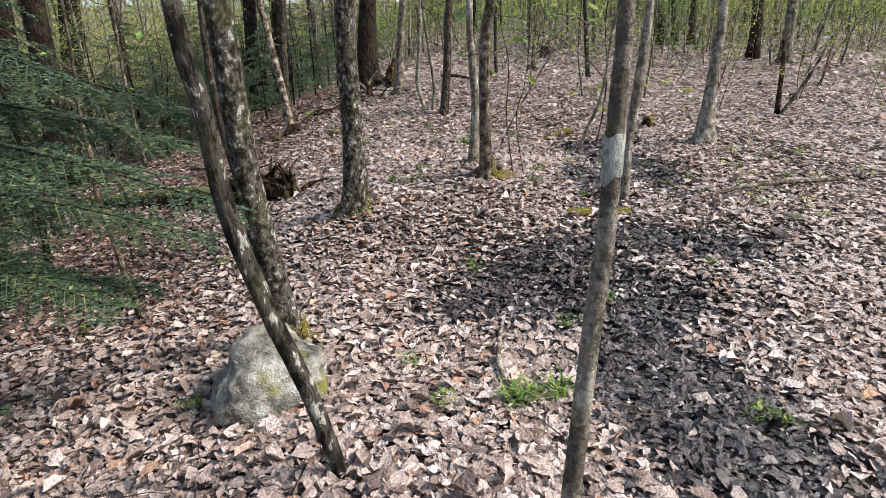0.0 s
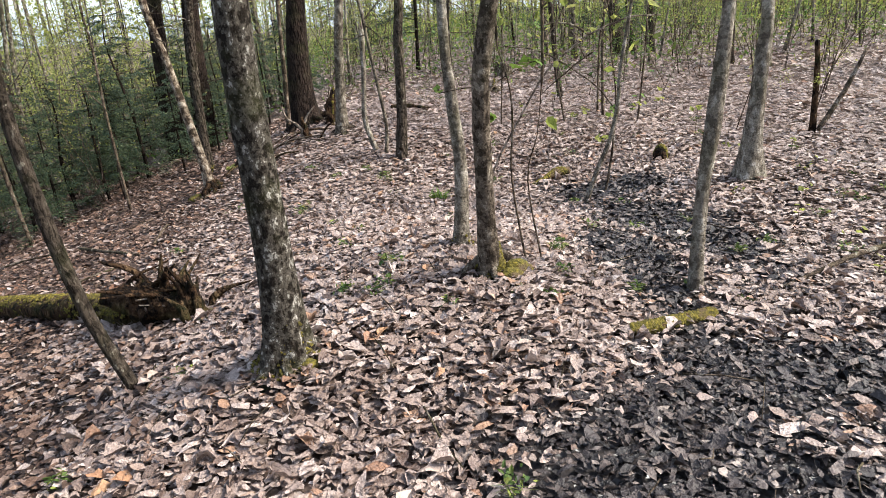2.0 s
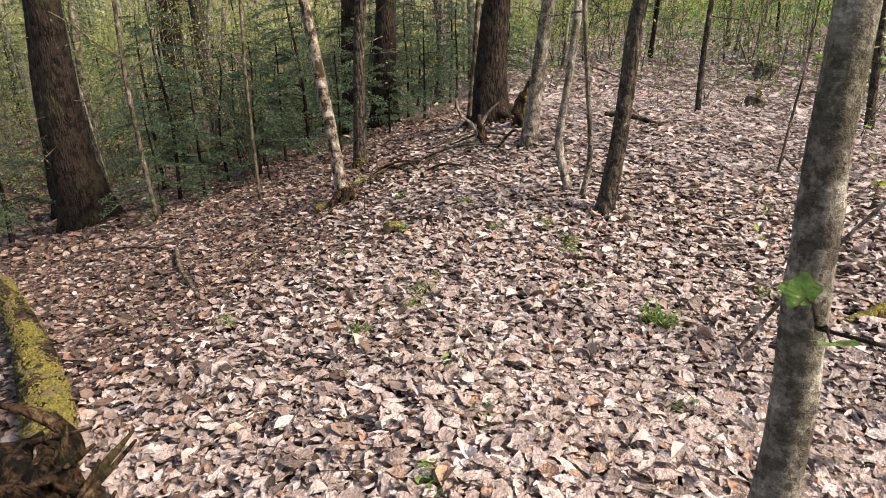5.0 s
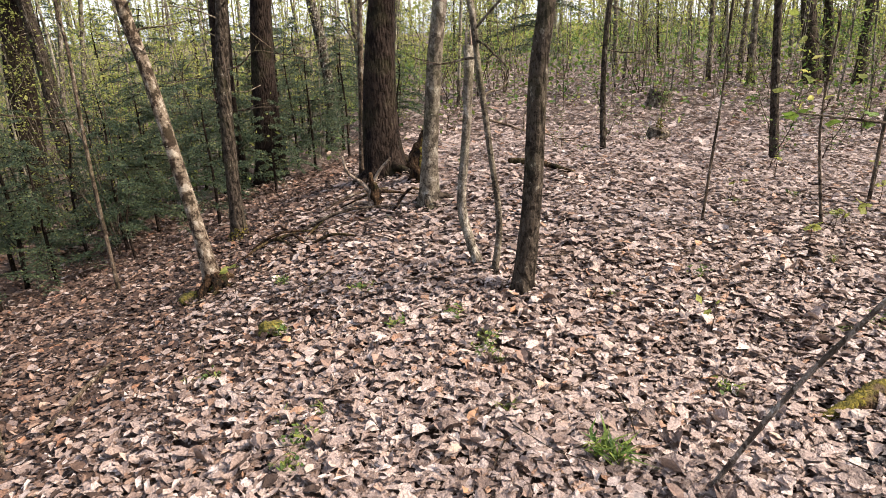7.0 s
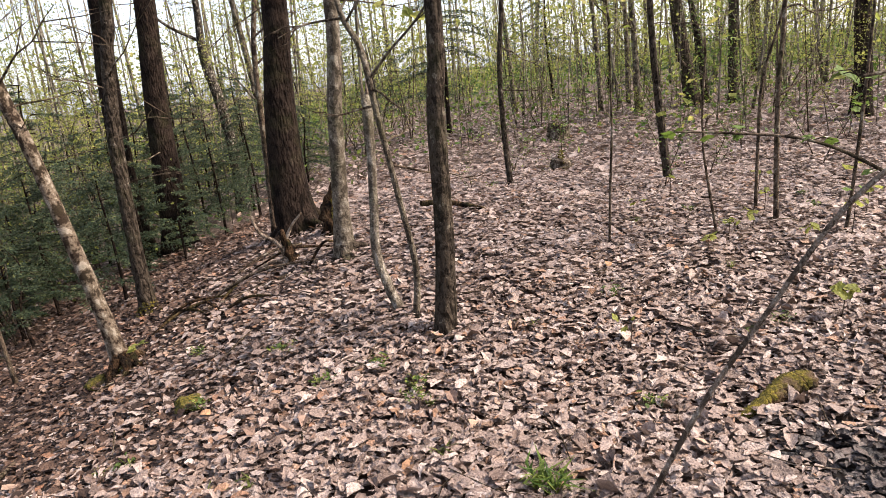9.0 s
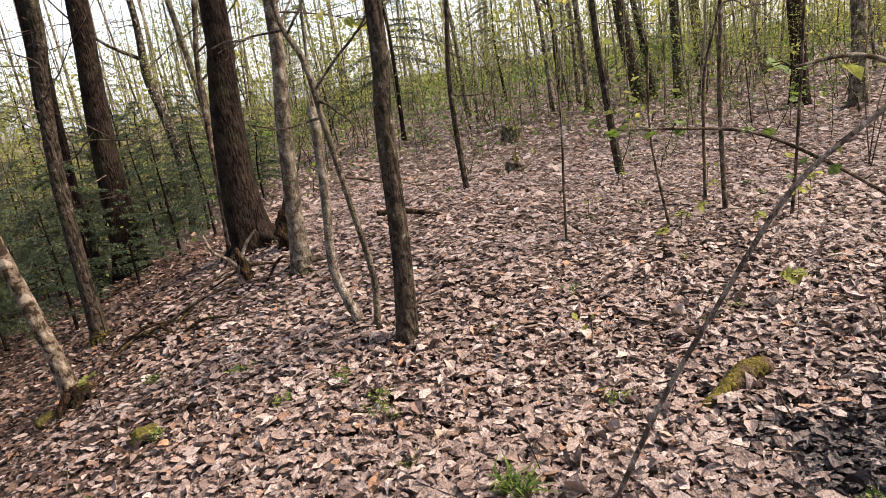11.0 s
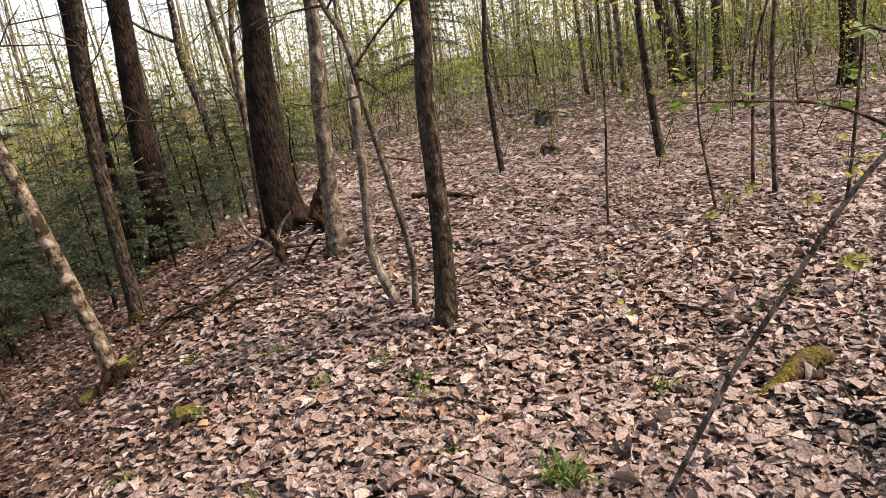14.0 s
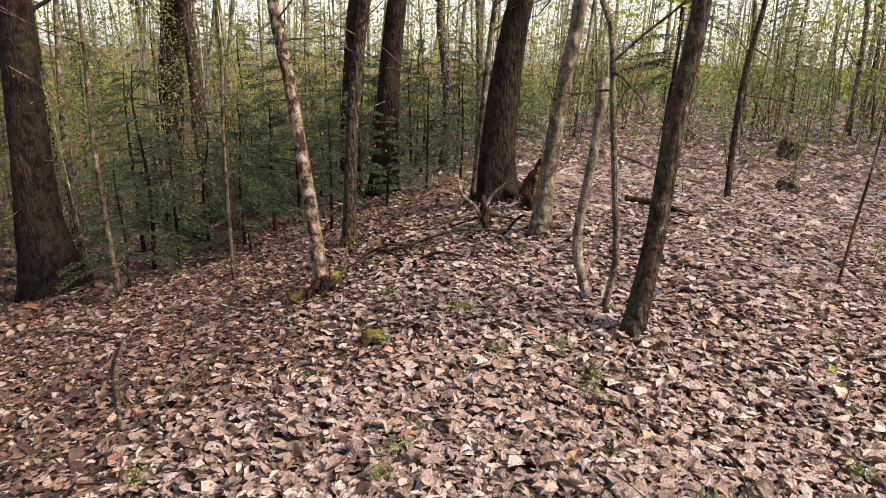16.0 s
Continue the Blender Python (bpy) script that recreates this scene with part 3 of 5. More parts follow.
SKEL["hl"] = [(-9.97, 17.48, -2.33, 0.337), (-9.59, 17.46, 0.32, 0.288), (-9.38, 17.45, 1.92, 0.250)]
SKEL["lb"] = [(-8.12, 12.22, -1.87, 0.250), (-8.08, 12.22, -0.90, 0.232), (-8.01, 12.22, 0.18, 0.213), (-7.86, 12.22, 1.47, 0.184)]
SKEL["right1"] = [(1.46, 6.50, 0.03, 0.024), (1.56, 6.47, 0.34, 0.018), (1.65, 6.45, 0.58, 0.017), (1.70, 6.44, 0.86, 0.015), (1.71, 6.44, 1.11, 0.014)]
SKEL["right2"] = [(1.71, 6.71, 0.03, 0.0112), (1.76, 6.70, 0.37, 0.0090), (1.78, 6.69, 0.76, 0.0083), (1.77, 6.70, 0.99, 0.0067), (1.74, 6.71, 1.17, 0.0060)]
SKEL["arch"] = [(1.78, 6.69, 0.76, 0.0056), (1.62, 6.73, 0.96, 0.0056), (1.38, 6.79, 1.14, 0.0056), (1.18, 6.84, 1.25, 0.0050), (0.96, 6.90, 1.29, 0.0037), (0.78, 6.94, 1.31, 0.0025)]
SKEL["ft1"] = [(-0.31, 1.52, 0.28, 0.024), (-0.40, 1.52, 0.60, 0.025), (-0.48, 1.52, 0.84, 0.025), (-0.55, 1.52, 1.12, 0.025), (-0.58, 1.52, 1.42, 0.024), (-0.61, 1.52, 1.65, 0.022)]
SKEL["ft2"] = [(-0.71, 2.64, 0.05, 0.071), (-0.78, 2.59, 0.56, 0.063), (-0.81, 2.56, 0.93, 0.055), (-0.82, 2.52, 1.33, 0.052), (-0.82, 2.49, 1.69, 0.048)]
SKEL["ft3"] = [(0.21, 0.90, 0.35, 0.021), (0.24, 0.90, 1.11, 0.016), (0.25, 0.90, 1.31, 0.015), (0.25, 0.90, 1.53, 0.013), (0.25, 0.90, 1.64, 0.012)]


def thing(name, label, category, at, group=""):
    e = new(name)
    e.empty_display_size = 0.2
    e.location = at
    return tagged(e, label, category, group)


def limb_set(line, radii, r, count, low, spread, length):
    """Limbs that leave a stem and fork once: list of (points, radii)."""
    out = []
    n = len(line)
    zs = line[:, 2] - line[0, 2]
    ok = np.where(zs > low)[0]
    if not len(ok):
        return out
    for _ in range(count):
        i = int(r.choice(ok))
        az = r.uniform(0, 6.283)
        up = r.uniform(0.25, 0.9)
        ln = length * r.uniform(0.5, 1.2) * (1 - 0.5 * i / n)
        d = np.array([math.cos(az) * spread, math.sin(az) * spread, up])
        p = [line[i]]
        for k in range(4):
            d = d + r.normal(0, 0.16, 3) + np.array([0, 0, 0.06])
            p.append(p[-1] + d / np.linalg.norm(d) * ln / 4)
        r0 = min(radii[i] * 0.45, 0.035)
        out.append((catmull(p, 3), r0))
        q = [p[2]]
        d2 = d + r.normal(0, 0.6, 3)
        for k in range(3):
            d2 = d2 + r.normal(0, 0.2, 3)
            q.append(q[-1] + d2 / np.linalg.norm(d2) * ln / 6)
        out.append((catmull(q, 3), r0 * 0.5))
    return out


def grow(name, key, label, material, top, sides=14, rough=0.05, flare=0.7, low=2.2, limbs=7, leaves=260, group="", category="tree", leaf_mat=None, straight=0.0, broken=False, roots=4, leaf_low=None, leaf_size=1.0, span=2.2):
    """A tree from its seen stem, carried on upwards to its full height, with limbs and a thin spring crown."""
    sk = np.array(SKEL[key], float)
    r = np.random.default_rng(abs(hash_key(key)) % 100000)
    base = sk[0, :3].copy()
    base[2] = height(base[0], base[1]) - 0.06
    sk[0, 2] = base[2]
    if not broken:
        d = sk[-1, :3] - sk[max(0, len(sk) - 3), :3]
        d = d / np.linalg.norm(d)
        p, rad = sk[-1, :3].copy(), sk[-1, 3]
        ext = []
        steps = 6
        rise = (top - (p[2] - base[2])) / steps
        for k in range(steps):
            d = d * 0.6 + np.array([0, 0, 0.55]) + r.normal(0, 0.05, 3)
            d /= np.linalg.norm(d)
            p = p + d * rise
            ext.append([*p, max(rad * (1 - (k + 1) / (steps + 0.3)), 0.008)])
        sk = np.vstack([sk, ext])
    ln = catmull(sk, 7 if sides > 10 else 4)
    e = thing(name, label, category, base, group)
    v, f = tube(ln[:, :3] - base, ln[:, 3], sides, rough, hash_key(key), flare, roots)
    part("trunk", v, f, material, e)
    line = ln[:, :3] - base
    ls = limb_set(line, ln[:, 3], r, limbs, low, 1.0, min(span, top * 0.25)) if limbs else []
    for k in range(0, len(ls), 2):
        v, f = merge([tube(ls[k][0], np.linspace(ls[k][1], 0.004, len(ls[k][0])), 6), tube(ls[k + 1][0], np.linspace(ls[k + 1][1], 0.003, len(ls[k + 1][0])), 5)])
        part("branch", v, f, material, e)
    if leaves and ls:
        tips = np.vstack([p[len(p) // 2:] for p, _ in ls])
        if leaf_low:
            tips = tips[tips[:, 2] > leaf_low]
        if len(tips):
            pos = tips[r.integers(0, len(tips), leaves)] + r.normal(0, 0.16, (leaves, 3))
            v, f = leaf_cloud(pos, r.uniform(0.04, 0.09, leaves) * leaf_size, unit(leaves, r, 0.7), r.uniform(0, 6.28, leaves), r.uniform(0.2, 1, leaves))
            part("crown", v, f, leaf_mat or GREEN, e, "sparse fresh yellow-green spring leaves", smooth=False)
    return e


def hash_key(s):
    return sum((i + 3) * ord(c) * 31 for i, c in enumerate(s))


# near trees, first stretch
grow("leaning_tree", "ft1", "thin leaning tree with dark bark and pale strips beside the boulder", BARK_DARKLEAN, 7.5, 14, 0.07, 0.3, 2.4, 6, 160)
grow("lichened_tree", "ft2", "dark mottled trunk with pale lichen behind the boulder", BARK_MOTTLED, 10, 16, 0.06, 0.5, 2.6, 7, 220)
grow("grey_sapling", "ft3", "slim grey-barked sapling with one pale ring close by the way", BARK_PALE, 3.6, 14, 0.05, 0.3, 2.2, 4, 60, category="sapling")
grow("thin_dark_sapling", "lt", "thin dark crooked sapling leaning beside the uprooted stump", BARK_BROWN, 6, 10, 0.05, 0.3, 2.4, 5, 60, leaf_mat=UNDERGREEN, leaf_size=0.6)
grow("mottled_maple_tree", "T3", "stout mottled maple trunk with dark bark and lichen spots", BARK_MOTTLED, 13, 22, 0.05, 0.9, 3.0, 8, 300, roots=5)
grow("slender_grey_tree", "P1", "slender smooth grey trunk beside a mossy-footed tree", BARK_PALE, 9, 14, 0.05, 0.8, 2.4, 6, 220)
grow("mossy_footed_tree", "P2", "dark brown flaking trunk with a mossy root foot", BARK_FLAKY, 11, 18, 0.07, 1.1, 2.6, 7, 240, roots=3)
grow("crooked_grey_sapling", "SAP", "crooked pale grey sapling at the edge of the wet hollow", BARK_PALE, 7, 12, 0.08, 0.4, 2.2, 5, 140)
grow("flared_grey_tree", "R1", "grey trunk with pale flared root foot", BARK_PALE, 11, 14, 0.06, 0.7, 2.6, 6, 220)
grow("grey_forest_tree", "R1b", "plain grey trunk standing back in the leaves", BARK_GREY, 13, 12, 0.05, 0.6, 3, 6, 220)
grow("broken_snag", "R2", "thin broken dead snag with bare wood", ROTWOOD, 1, 10, 0.1, 0.4, 9, 0, 0, broken=True, category="snag")

ring = [o for o in scene.objects if o.name == "grey_sapling"][0]
rp = np.array(SKEL["ft3"])
mid_ring = rp[2, :3] * 0.45 + rp[3, :3] * 0.55 - np.array(ring.location)
along = (rp[3, :3] - rp[2, :3]) / np.linalg.norm(rp[3, :3] - rp[2, :3])
rows, turn = [], np.linspace(0, 2 * np.pi, 18, endpoint=False)
for h, k in ((-1, 0.97), (-0.9, 1.09), (0.9, 1.07), (1, 0.95)):
    edge = h * 0.033 + (0.012 * np.sin(turn + 0.8) + 0.006 * np.sin(3 * turn)) * (1 if h < 0 else 0.5)
    rows.append(mid_ring + along * edge[:, None] + np.stack([np.cos(turn), np.sin(turn), 0 * turn], -1) * rp[2, 3] * k)
q = np.arange(72).reshape(4, 18)
f = np.stack([q[:-1], np.roll(q, -1, 1)[:-1], np.roll(q, -1, 1)[1:], q[1:]], -1).reshape(-1, 4)
v = np.vstack(rows)
part("pale_ring", v, [f], PALE, ring, "pale lichen-white ring")

# near trees, second and third stretch
grow("dark_ridged_tree", "B", "straight dark ridged trunk standing alone in dead leaves", BARK_BROWN, 11, 20, 0.05, 0.35, 2.8, 7, 240)
grow("leaning_birch", "L", "leaning yellow birch with tan peeling bark and dark mossy foot", BARK_BIRCH, 9, 18, 0.06, 0.7, 2.6, 6, 240, roots=5)
grow("grey_maple_tree", "D0", "slim grey-brown trunk before a darker one", BARK_BROWN, 12, 14, 0.05, 0.5, 3, 6, 220)
grow("dark_pine", "D0b", "dark-barked conifer trunk at the edge of the slope", BARK_DARK, 16, 14, 0.04, 0.5, 6, 14, 5000, leaf_mat=NEEDLES, leaf_size=1.8, span=3.2, leaf_low=5.5)
grow("dark_pine", "D1", "stout dark conifer trunk above the hemlock thicket", BARK_DARK, 17, 16, 0.04, 0.5, 6, 14, 6000, leaf_mat=NEEDLES, leaf_size=1.8, span=3.2, leaf_low=5.5)
grow("big_hemlock", "BD", "massive dark brown hemlock trunk with flared foot", BARK_DARK, 18, 20, 0.04, 0.55, 4.6, 14, 6000, leaf_mat=NEEDLES, leaf_size=1.8, span=3.2, leaf_low=5.5)
grow("bent_grey_tree", "G", "smooth grey trunk with a bent foot beside a rotten stump", BARK_GREY, 12, 16, 0.05, 0.7, 3, 6, 220)
grow("broken_sapling", "C", "curved pale sapling snapped off at head height", BARK_PALE, 2, 10, 0.08, 0.4, 9, 0, 0, broken=True, category="sapling")
grow("curved_sapling", "C2", "thin curved sapling forking above the leaves", BARK_GREY, 4, 8, 0.06, 0.3, 1.4, 5, 60, category="sapling")
grow("thin_dark_sapling", "BDl", "thin dark sapling beside the big hemlock", TWIG, 6, 8, 0.05, 0.3, 1.8, 5, 80, category="sapling")
grow("crooked_mossy_tree", "crk", "crooked mossy trunk back in the wood", BARK_MOTTLED, 9, 12, 0.08, 0.5, 2.6, 6, 160)
grow("thin_dark_tree", "E", "thin dark trunk with a brown foot", BARK_BROWN, 8, 12, 0.05, 0.4, 2.4, 6, 180)
grow("twin_stem_sapling", "F", "thin grey-brown sapling with a neighbour at its foot", TWIG, 5, 9, 0.06, 0.4, 1.6, 5, 80, category="sapling")
grow("thin_sapling", "Fb", "very thin sapling growing beside another", TWIG, 4, 8, 0.05, 0.3, 1.4, 4, 50, category="sapling")
grow("thin_sapling", "s1", "very thin dark sapling in dead leaves", TWIG, 1.7, 7, 0.06, 0.2, 0.9, 5, 40, category="sapling")
grow("thin_brown_tree", "s2", "thin brown young tree in the open wood", BARK_BROWN, 8, 10, 0.05, 0.4, 2.4, 5, 140)
grow("thin_sapling", "s3", "short bare shoot in dead leaves", TWIG, 1.4, 6, 0.05, 0.2, 0.5, 4, 30, category="sapling")
grow("thin_sapling", "s4", "thin brown sapling with a few leaves", TWIG, 4, 8, 0.05, 0.2, 1.4, 5, 60, category="sapling")
for k, lab in (("fc1", "dark trunk of a clump at the back of the clearing"), ("fc2", "leaning thin trunk of a clump"), ("fc3", "dark slender trunk of a clump"), ("fc4", "far grey trunk on the rise"), ("fc5", "dark conifer trunk among young trees")):
    grow("forest_tree", k, lab, BARK_DARK if k == "fc5" else BARK_BROWN, 13, 10, 0.05, 0.5, 2.6, 8, 300)
grow("dark_hemlock", "w1", "thick dark hemlock trunk standing low on the slope", BARK_DARK, 17, 18, 0.05, 0.5, 4.6, 14, 6000, leaf_mat=NEEDLES, leaf_size=1.8, span=3.2, leaf_low=5.5)
grow("slope_tree", "w2", "grey-brown trunk in the thicket on the slope", BARK_BROWN, 12, 10, 0.06, 0.4, 3, 7, 220)
grow("thin_sapling", "w3", "thin dark sapling rising from the thicket", TWIG, 4.5, 7, 0.05, 0.2, 1.2, 8, 70, leaf_mat=UNDERGREEN, leaf_size=0.55, category="sapling")
grow("thin_sapling", "w4", "thin bare sapling beside the birch", TWIG, 4, 7, 0.05, 0.2, 1.2, 6, 50, leaf_mat=UNDERGREEN, leaf_size=0.55, category="sapling")
grow("pale_sapling", "right1", "pale grey-brown sapling with a curved foot", BARK_PALE, 5, 10, 0.06, 0.3, 2.0, 5, 80, category="sapling")
grow("shoot_with_arch", "right2", "thin dark shoot with a long arching side branch and leaves", TWIG, 1.6, 7, 0.06, 0.2, 0.7, 4, 40, category="sapling")
grow("thin_sapling", "tp", "thin dark shoot at a tree's mossy foot", TWIG, 1.6, 6, 0.05, 0.2, 0.7, 3, 20, category="sapling")
grow("thin_sapling", "tp2", "thin dark arching shoot by a tree's foot", TWIG, 1.5, 6, 0.05, 0.2, 0.6, 3, 20, category="sapling")
grow("bent_sapling", "kb", "bent leaning sapling arching over the dead leaves", DEADWOOD, 1.6, 12, 0.05, 0.2, 9, 0, 0, broken=True, category="sapling")
grow("thin_dark_sapling", "nt", "thin dark dead sapling on the slope", TWIG, 2.2, 7, 0.05, 0.2, 0.8, 4, 14, leaf_mat=UNDERGREEN, leaf_size=0.6, category="sapling")
grow("slope_tree", "hl", "dark conifer trunk behind hemlock boughs", BARK_DARK, 13, 12, 0.05, 0.4, 3.6, 12, 5000, leaf_mat=NEEDLES, leaf_size=1.8, span=3.2, leaf_low=5.0)
grow("slope_tree", "lb", "dark trunk low beside the hemlock boughs", BARK_DARK, 11, 12, 0.06, 0.4, 3.6, 12, 5000, leaf_mat=NEEDLES, leaf_size=1.8, span=3.0, leaf_low=5.0)


snapped = [o for o in scene.objects if o.name == "broken_sapling"][0]
tip = np.array(SKEL["C"][-1][:3]) - np.array(snapped.location)
for k in range(5):
    lean = np.array([math.cos(k * 1.3), math.sin(k * 1.3), 0])
    v, f = tube(np.array([tip + lean * 0.014 - [0, 0, 0.04], tip + lean * 0.018 + [0, 0, 0.02], tip + lean * 0.022 + [0, 0, 0.05 + 0.015 * k]]), [0.012, 0.008, 0.002], 6, 0.2, k)
    part("splinter", v, f, DEADWOOD, snapped, "torn pale splinter" if k == 0 else "")


# ---- boulder ----
def boulder(name, label, at, size, seed, material, category="rock", cuts=4, amp=0.16):
    bm = bmesh.new()
    bmesh.ops.create_icosphere(bm, subdivisions=cuts, radius=1)
    for v in bm.verts:
        p = v.co.copy()
        k = 1 + amp * noise.noise(p * 1.3 + Vector((seed, 0, 0))) + amp * 0.5 * noise.noise(p * 3.1 + Vector((0, seed, 0))) + 0.05 * noise.noise(p * 7) + 0.02 * noise.noise(p * 17)
        q = p * k
        q.z = max(q.z, -0.5)
        v.co = Vector((q.x * size[0], q.y * size[1], q.z * size[2]))
    me = bpy.data.meshes.new(name)
    bm.to_mesh(me)
    bm.free()
    me.polygons.foreach_set("use_smooth", [True] * len(me.polygons))
    me.materials.append(material)
    ob = new(name, me)
    ob.location = (at[0], at[1], height(*at) + size[2] * 0.30)
    return tagged(ob, label, category)


boulder("boulder", "rounded grey granite boulder with lichen and moss among leaves", (-0.71, 2.19), (0.235, 0.27, 0.20), 9.0, ROCK, cuts=5, amp=0.27)


# ---- dead wood ----
def log_thing(name, label, pts, radii, material, moss=0.0, category="log", sides=12, seed=1, rough=0.1):
    p = np.array(pts, float)
    for row in p:
        row[2] += height(row[0], row[1])
    base = p[0].copy()
    ln = catmull(np.hstack([p - base, np.array(radii)[:, None]]), 6)
    e = thing(name, label, category, base)
    v, f = tube(ln[:, :3], ln[:, 3], sides, rough, seed, tip=0.08 if category == "stump" else 0.6)
    part("wood", v, f, material, e)
    if moss:
        r = np.random.default_rng(seed)
        n = int(1500 * moss)
        i = r.integers(0, len(ln), n)
        az = r.normal(math.pi / 2, 0.8, n)
        d = np.gradient(ln[:, :3], axis=0)[i]
        side = np.cross(d, [0, 0, 1.0])
        side /= np.linalg.norm(side, axis=1)[:, None]
        nrm = side * np.cos(az)[:, None] + np.array([0, 0, 1.0]) * np.sin(az)[:, None]
        pos = ln[i, :3] + d * r.uniform(-0.5, 0.5, n)[:, None] + nrm * (ln[i, 3] * 1.02)[:, None]
        cv, cf = [], []
        for q, nn in zip(pos, nrm):
            s = r.uniform(0.007, 0.019)
            u, w = frames_from(nn[None], np.array([r.uniform(0, 6)]))
            k = len(cv) * 5
            ring = [q + u[0] * s - nn * 0.004, q + w[0] * s - nn * 0.004, q - u[0] * s - nn * 0.004, q - w[0] * s - nn * 0.004, q + nn * s * 0.7]
            cv.append(ring)
            cf.append([[0 + k, 1 + k, 4 + k], [1 + k, 2 + k, 4 + k], [2 + k, 3 + k, 4 + k], [3 + k, 0 + k, 4 + k]])
        tagged(part("moss", np.array(cv).reshape(-1, 3), [np.array(cf).reshape(-1, 3)], MOSS, e), "yellow-green moss cover", kind="stuff")
    return e


log_thing("mossy_log", "short log piece covered with yellow-green moss in mud", [(0.92, 4.16, 0.02), (1.13, 4.23, 0.03), (1.36, 4.32, 0.03)], (0.024, 0.030, 0.027), ROTWOOD, 0.45, seed=2, rough=0.2)
log_thing("mossy_log", "tapering mossy log end humped out of the leaves", [(1.24, 7.29, -0.01), (1.36, 7.32, 0.02), (1.49, 7.36, 0.05), (1.60, 7.38, 0.04)], (0.014, 0.026, 0.046, 0.042), ROTWOOD, 0.45, seed=3, rough=0.2)
log_thing("fallen_log", "long fallen log with bright moss lying down the slope", [(-1.72, 5.50, 0.05), (-2.25, 6.02, 0.05), (-3.37, 6.95, 0.05), (-5.1, 8.3, 0.05)], (0.095, 0.10, 0.095, 0.08), ROTWOOD, 1.6, seed=4, rough=0.16)
log_thing("mossy_stub", "small mossy stub rising from the leaves", [(2.46, 7.30, -0.05), (2.46, 7.30, 0.05), (2.47, 7.31, 0.09)], (0.075, 0.06, 0.035), ROTWOOD, 0.35, "stump", seed=5)
log_thing("cut_stump", "low brown cut stump in the open wood", [(1.92, 12.7, -0.05), (1.92, 12.7, 0.06), (1.93, 12.7, 0.12)], (0.15, 0.135, 0.13), BARK_FLAKY, 0.04, "stump", seed=6)
log_thing("cut_stump", "dark broken stump back in the open wood", [(2.80, 16.2, -0.05), (2.80, 16.2, 0.12), (2.82, 16.2, 0.25)], (0.23, 0.20, 0.20), BARK_FLAKY, 0.03, "stump", seed=7)
log_thing("rotten_stump", "jagged black rotten stump beside the big hemlock", [(-0.74, 10.75, -0.05), (-0.74, 10.75, 0.18), (-0.68, 10.77, 0.44)], (0.11, 0.09, 0.03), ROTWOOD, 0.2, "stump", seed=8, rough=0.25)
log_thing("fallen_branch", "dark fallen branch lying on the rise", [(0.10, 10.8, 0.05), (0.35, 10.6, 0.06), (0.62, 10.3, 0.03)], (0.03, 0.026, 0.02), ROTWOOD, seed=9)
log_thing("fallen_branch", "weathered branch lying down the slope", [(-3.49, 8.63, 0.03), (-3.0, 8.0, 0.05), (-2.35, 7.3, 0.02)], (0.017, 0.016, 0.012), TWIG, seed=10)
log_thing("fallen_branch", "thin pale stick lying across dead leaves", [(-4.9, 9.15, 0.03), (-4.3, 8.95, 0.05), (-3.72, 8.74, 0.03)], (0.012, 0.011, 0.008), TWIG, seed=11)
log_thing("fallen_branch", "thin dark stick lying in dead leaves", [(-2.28, 7.5, 0.02), (-2.33, 7.9, 0.04), (-2.39, 8.28, 0.02)], (0.014, 0.013, 0.01), TWIG, seed=12)
log_thing("fallen_branch", "pale stick on the slope", [(-3.1, 6.9, 0.02), (-2.7, 6.95, 0.05), (-2.35, 7.1, 0.02)], (0.010, 0.009, 0.007), TWIG, seed=13)
log_thing("fallen_branch", "pale bent stick lying in dead leaves", [(0.30, 2.75, 0.02), (0.25, 2.4, 0.05), (0.23, 2.1, 0.05), (0.33, 1.80, 0.02)], (0.008, 0.010, 0.011, 0.010), DEADWOOD, seed=14)
log_thing("fallen_branch", "thin dark twig lying in leaves", [(-0.05, 2.30, 0.02), (0.12, 2.38, 0.04), (0.29, 2.45, 0.02)], (0.007, 0.007, 0.005), TWIG, seed=15)
log_thing("fallen_branch", "long thin fallen branch across the leaves", [(3.3, 4.85, 0.04), (2.5, 4.7, 0.07), (1.85, 4.5, 0.02)], (0.018, 0.015, 0.010), TWIG, seed=16)
log_thing("fallen_branch", "dark dead branch leaning on a snag", [(4.06, 7.38, 0.06), (4.28, 7.40, 0.40), (4.46, 7.42, 0.78)], (0.024, 0.022, 0.014), TWIG, seed=17)
for k in range(12):
    a = rng.uniform(0, 6.28)
    x0, y0 = -1.35 + rng.normal(0, 0.38), 9.95 + rng.normal(0, 0.2)
    ln = rng.uniform(0.25, 0.6)
    log_thing("brush_stick", "dark dead stick in a brush pile", [(x0 - math.cos(a) * ln, y0 - math.sin(a) * ln * 0.4, 0.02), (x0, y0, 0.04 + 0.008 * k), (x0 + math.cos(a) * ln, y0 + math.sin(a) * ln * 0.4, 0.05)], (0.010, 0.012, 0.006), ROTWOOD if k % 3 else TWIG, seed=30 + k, category="stick", sides=7)

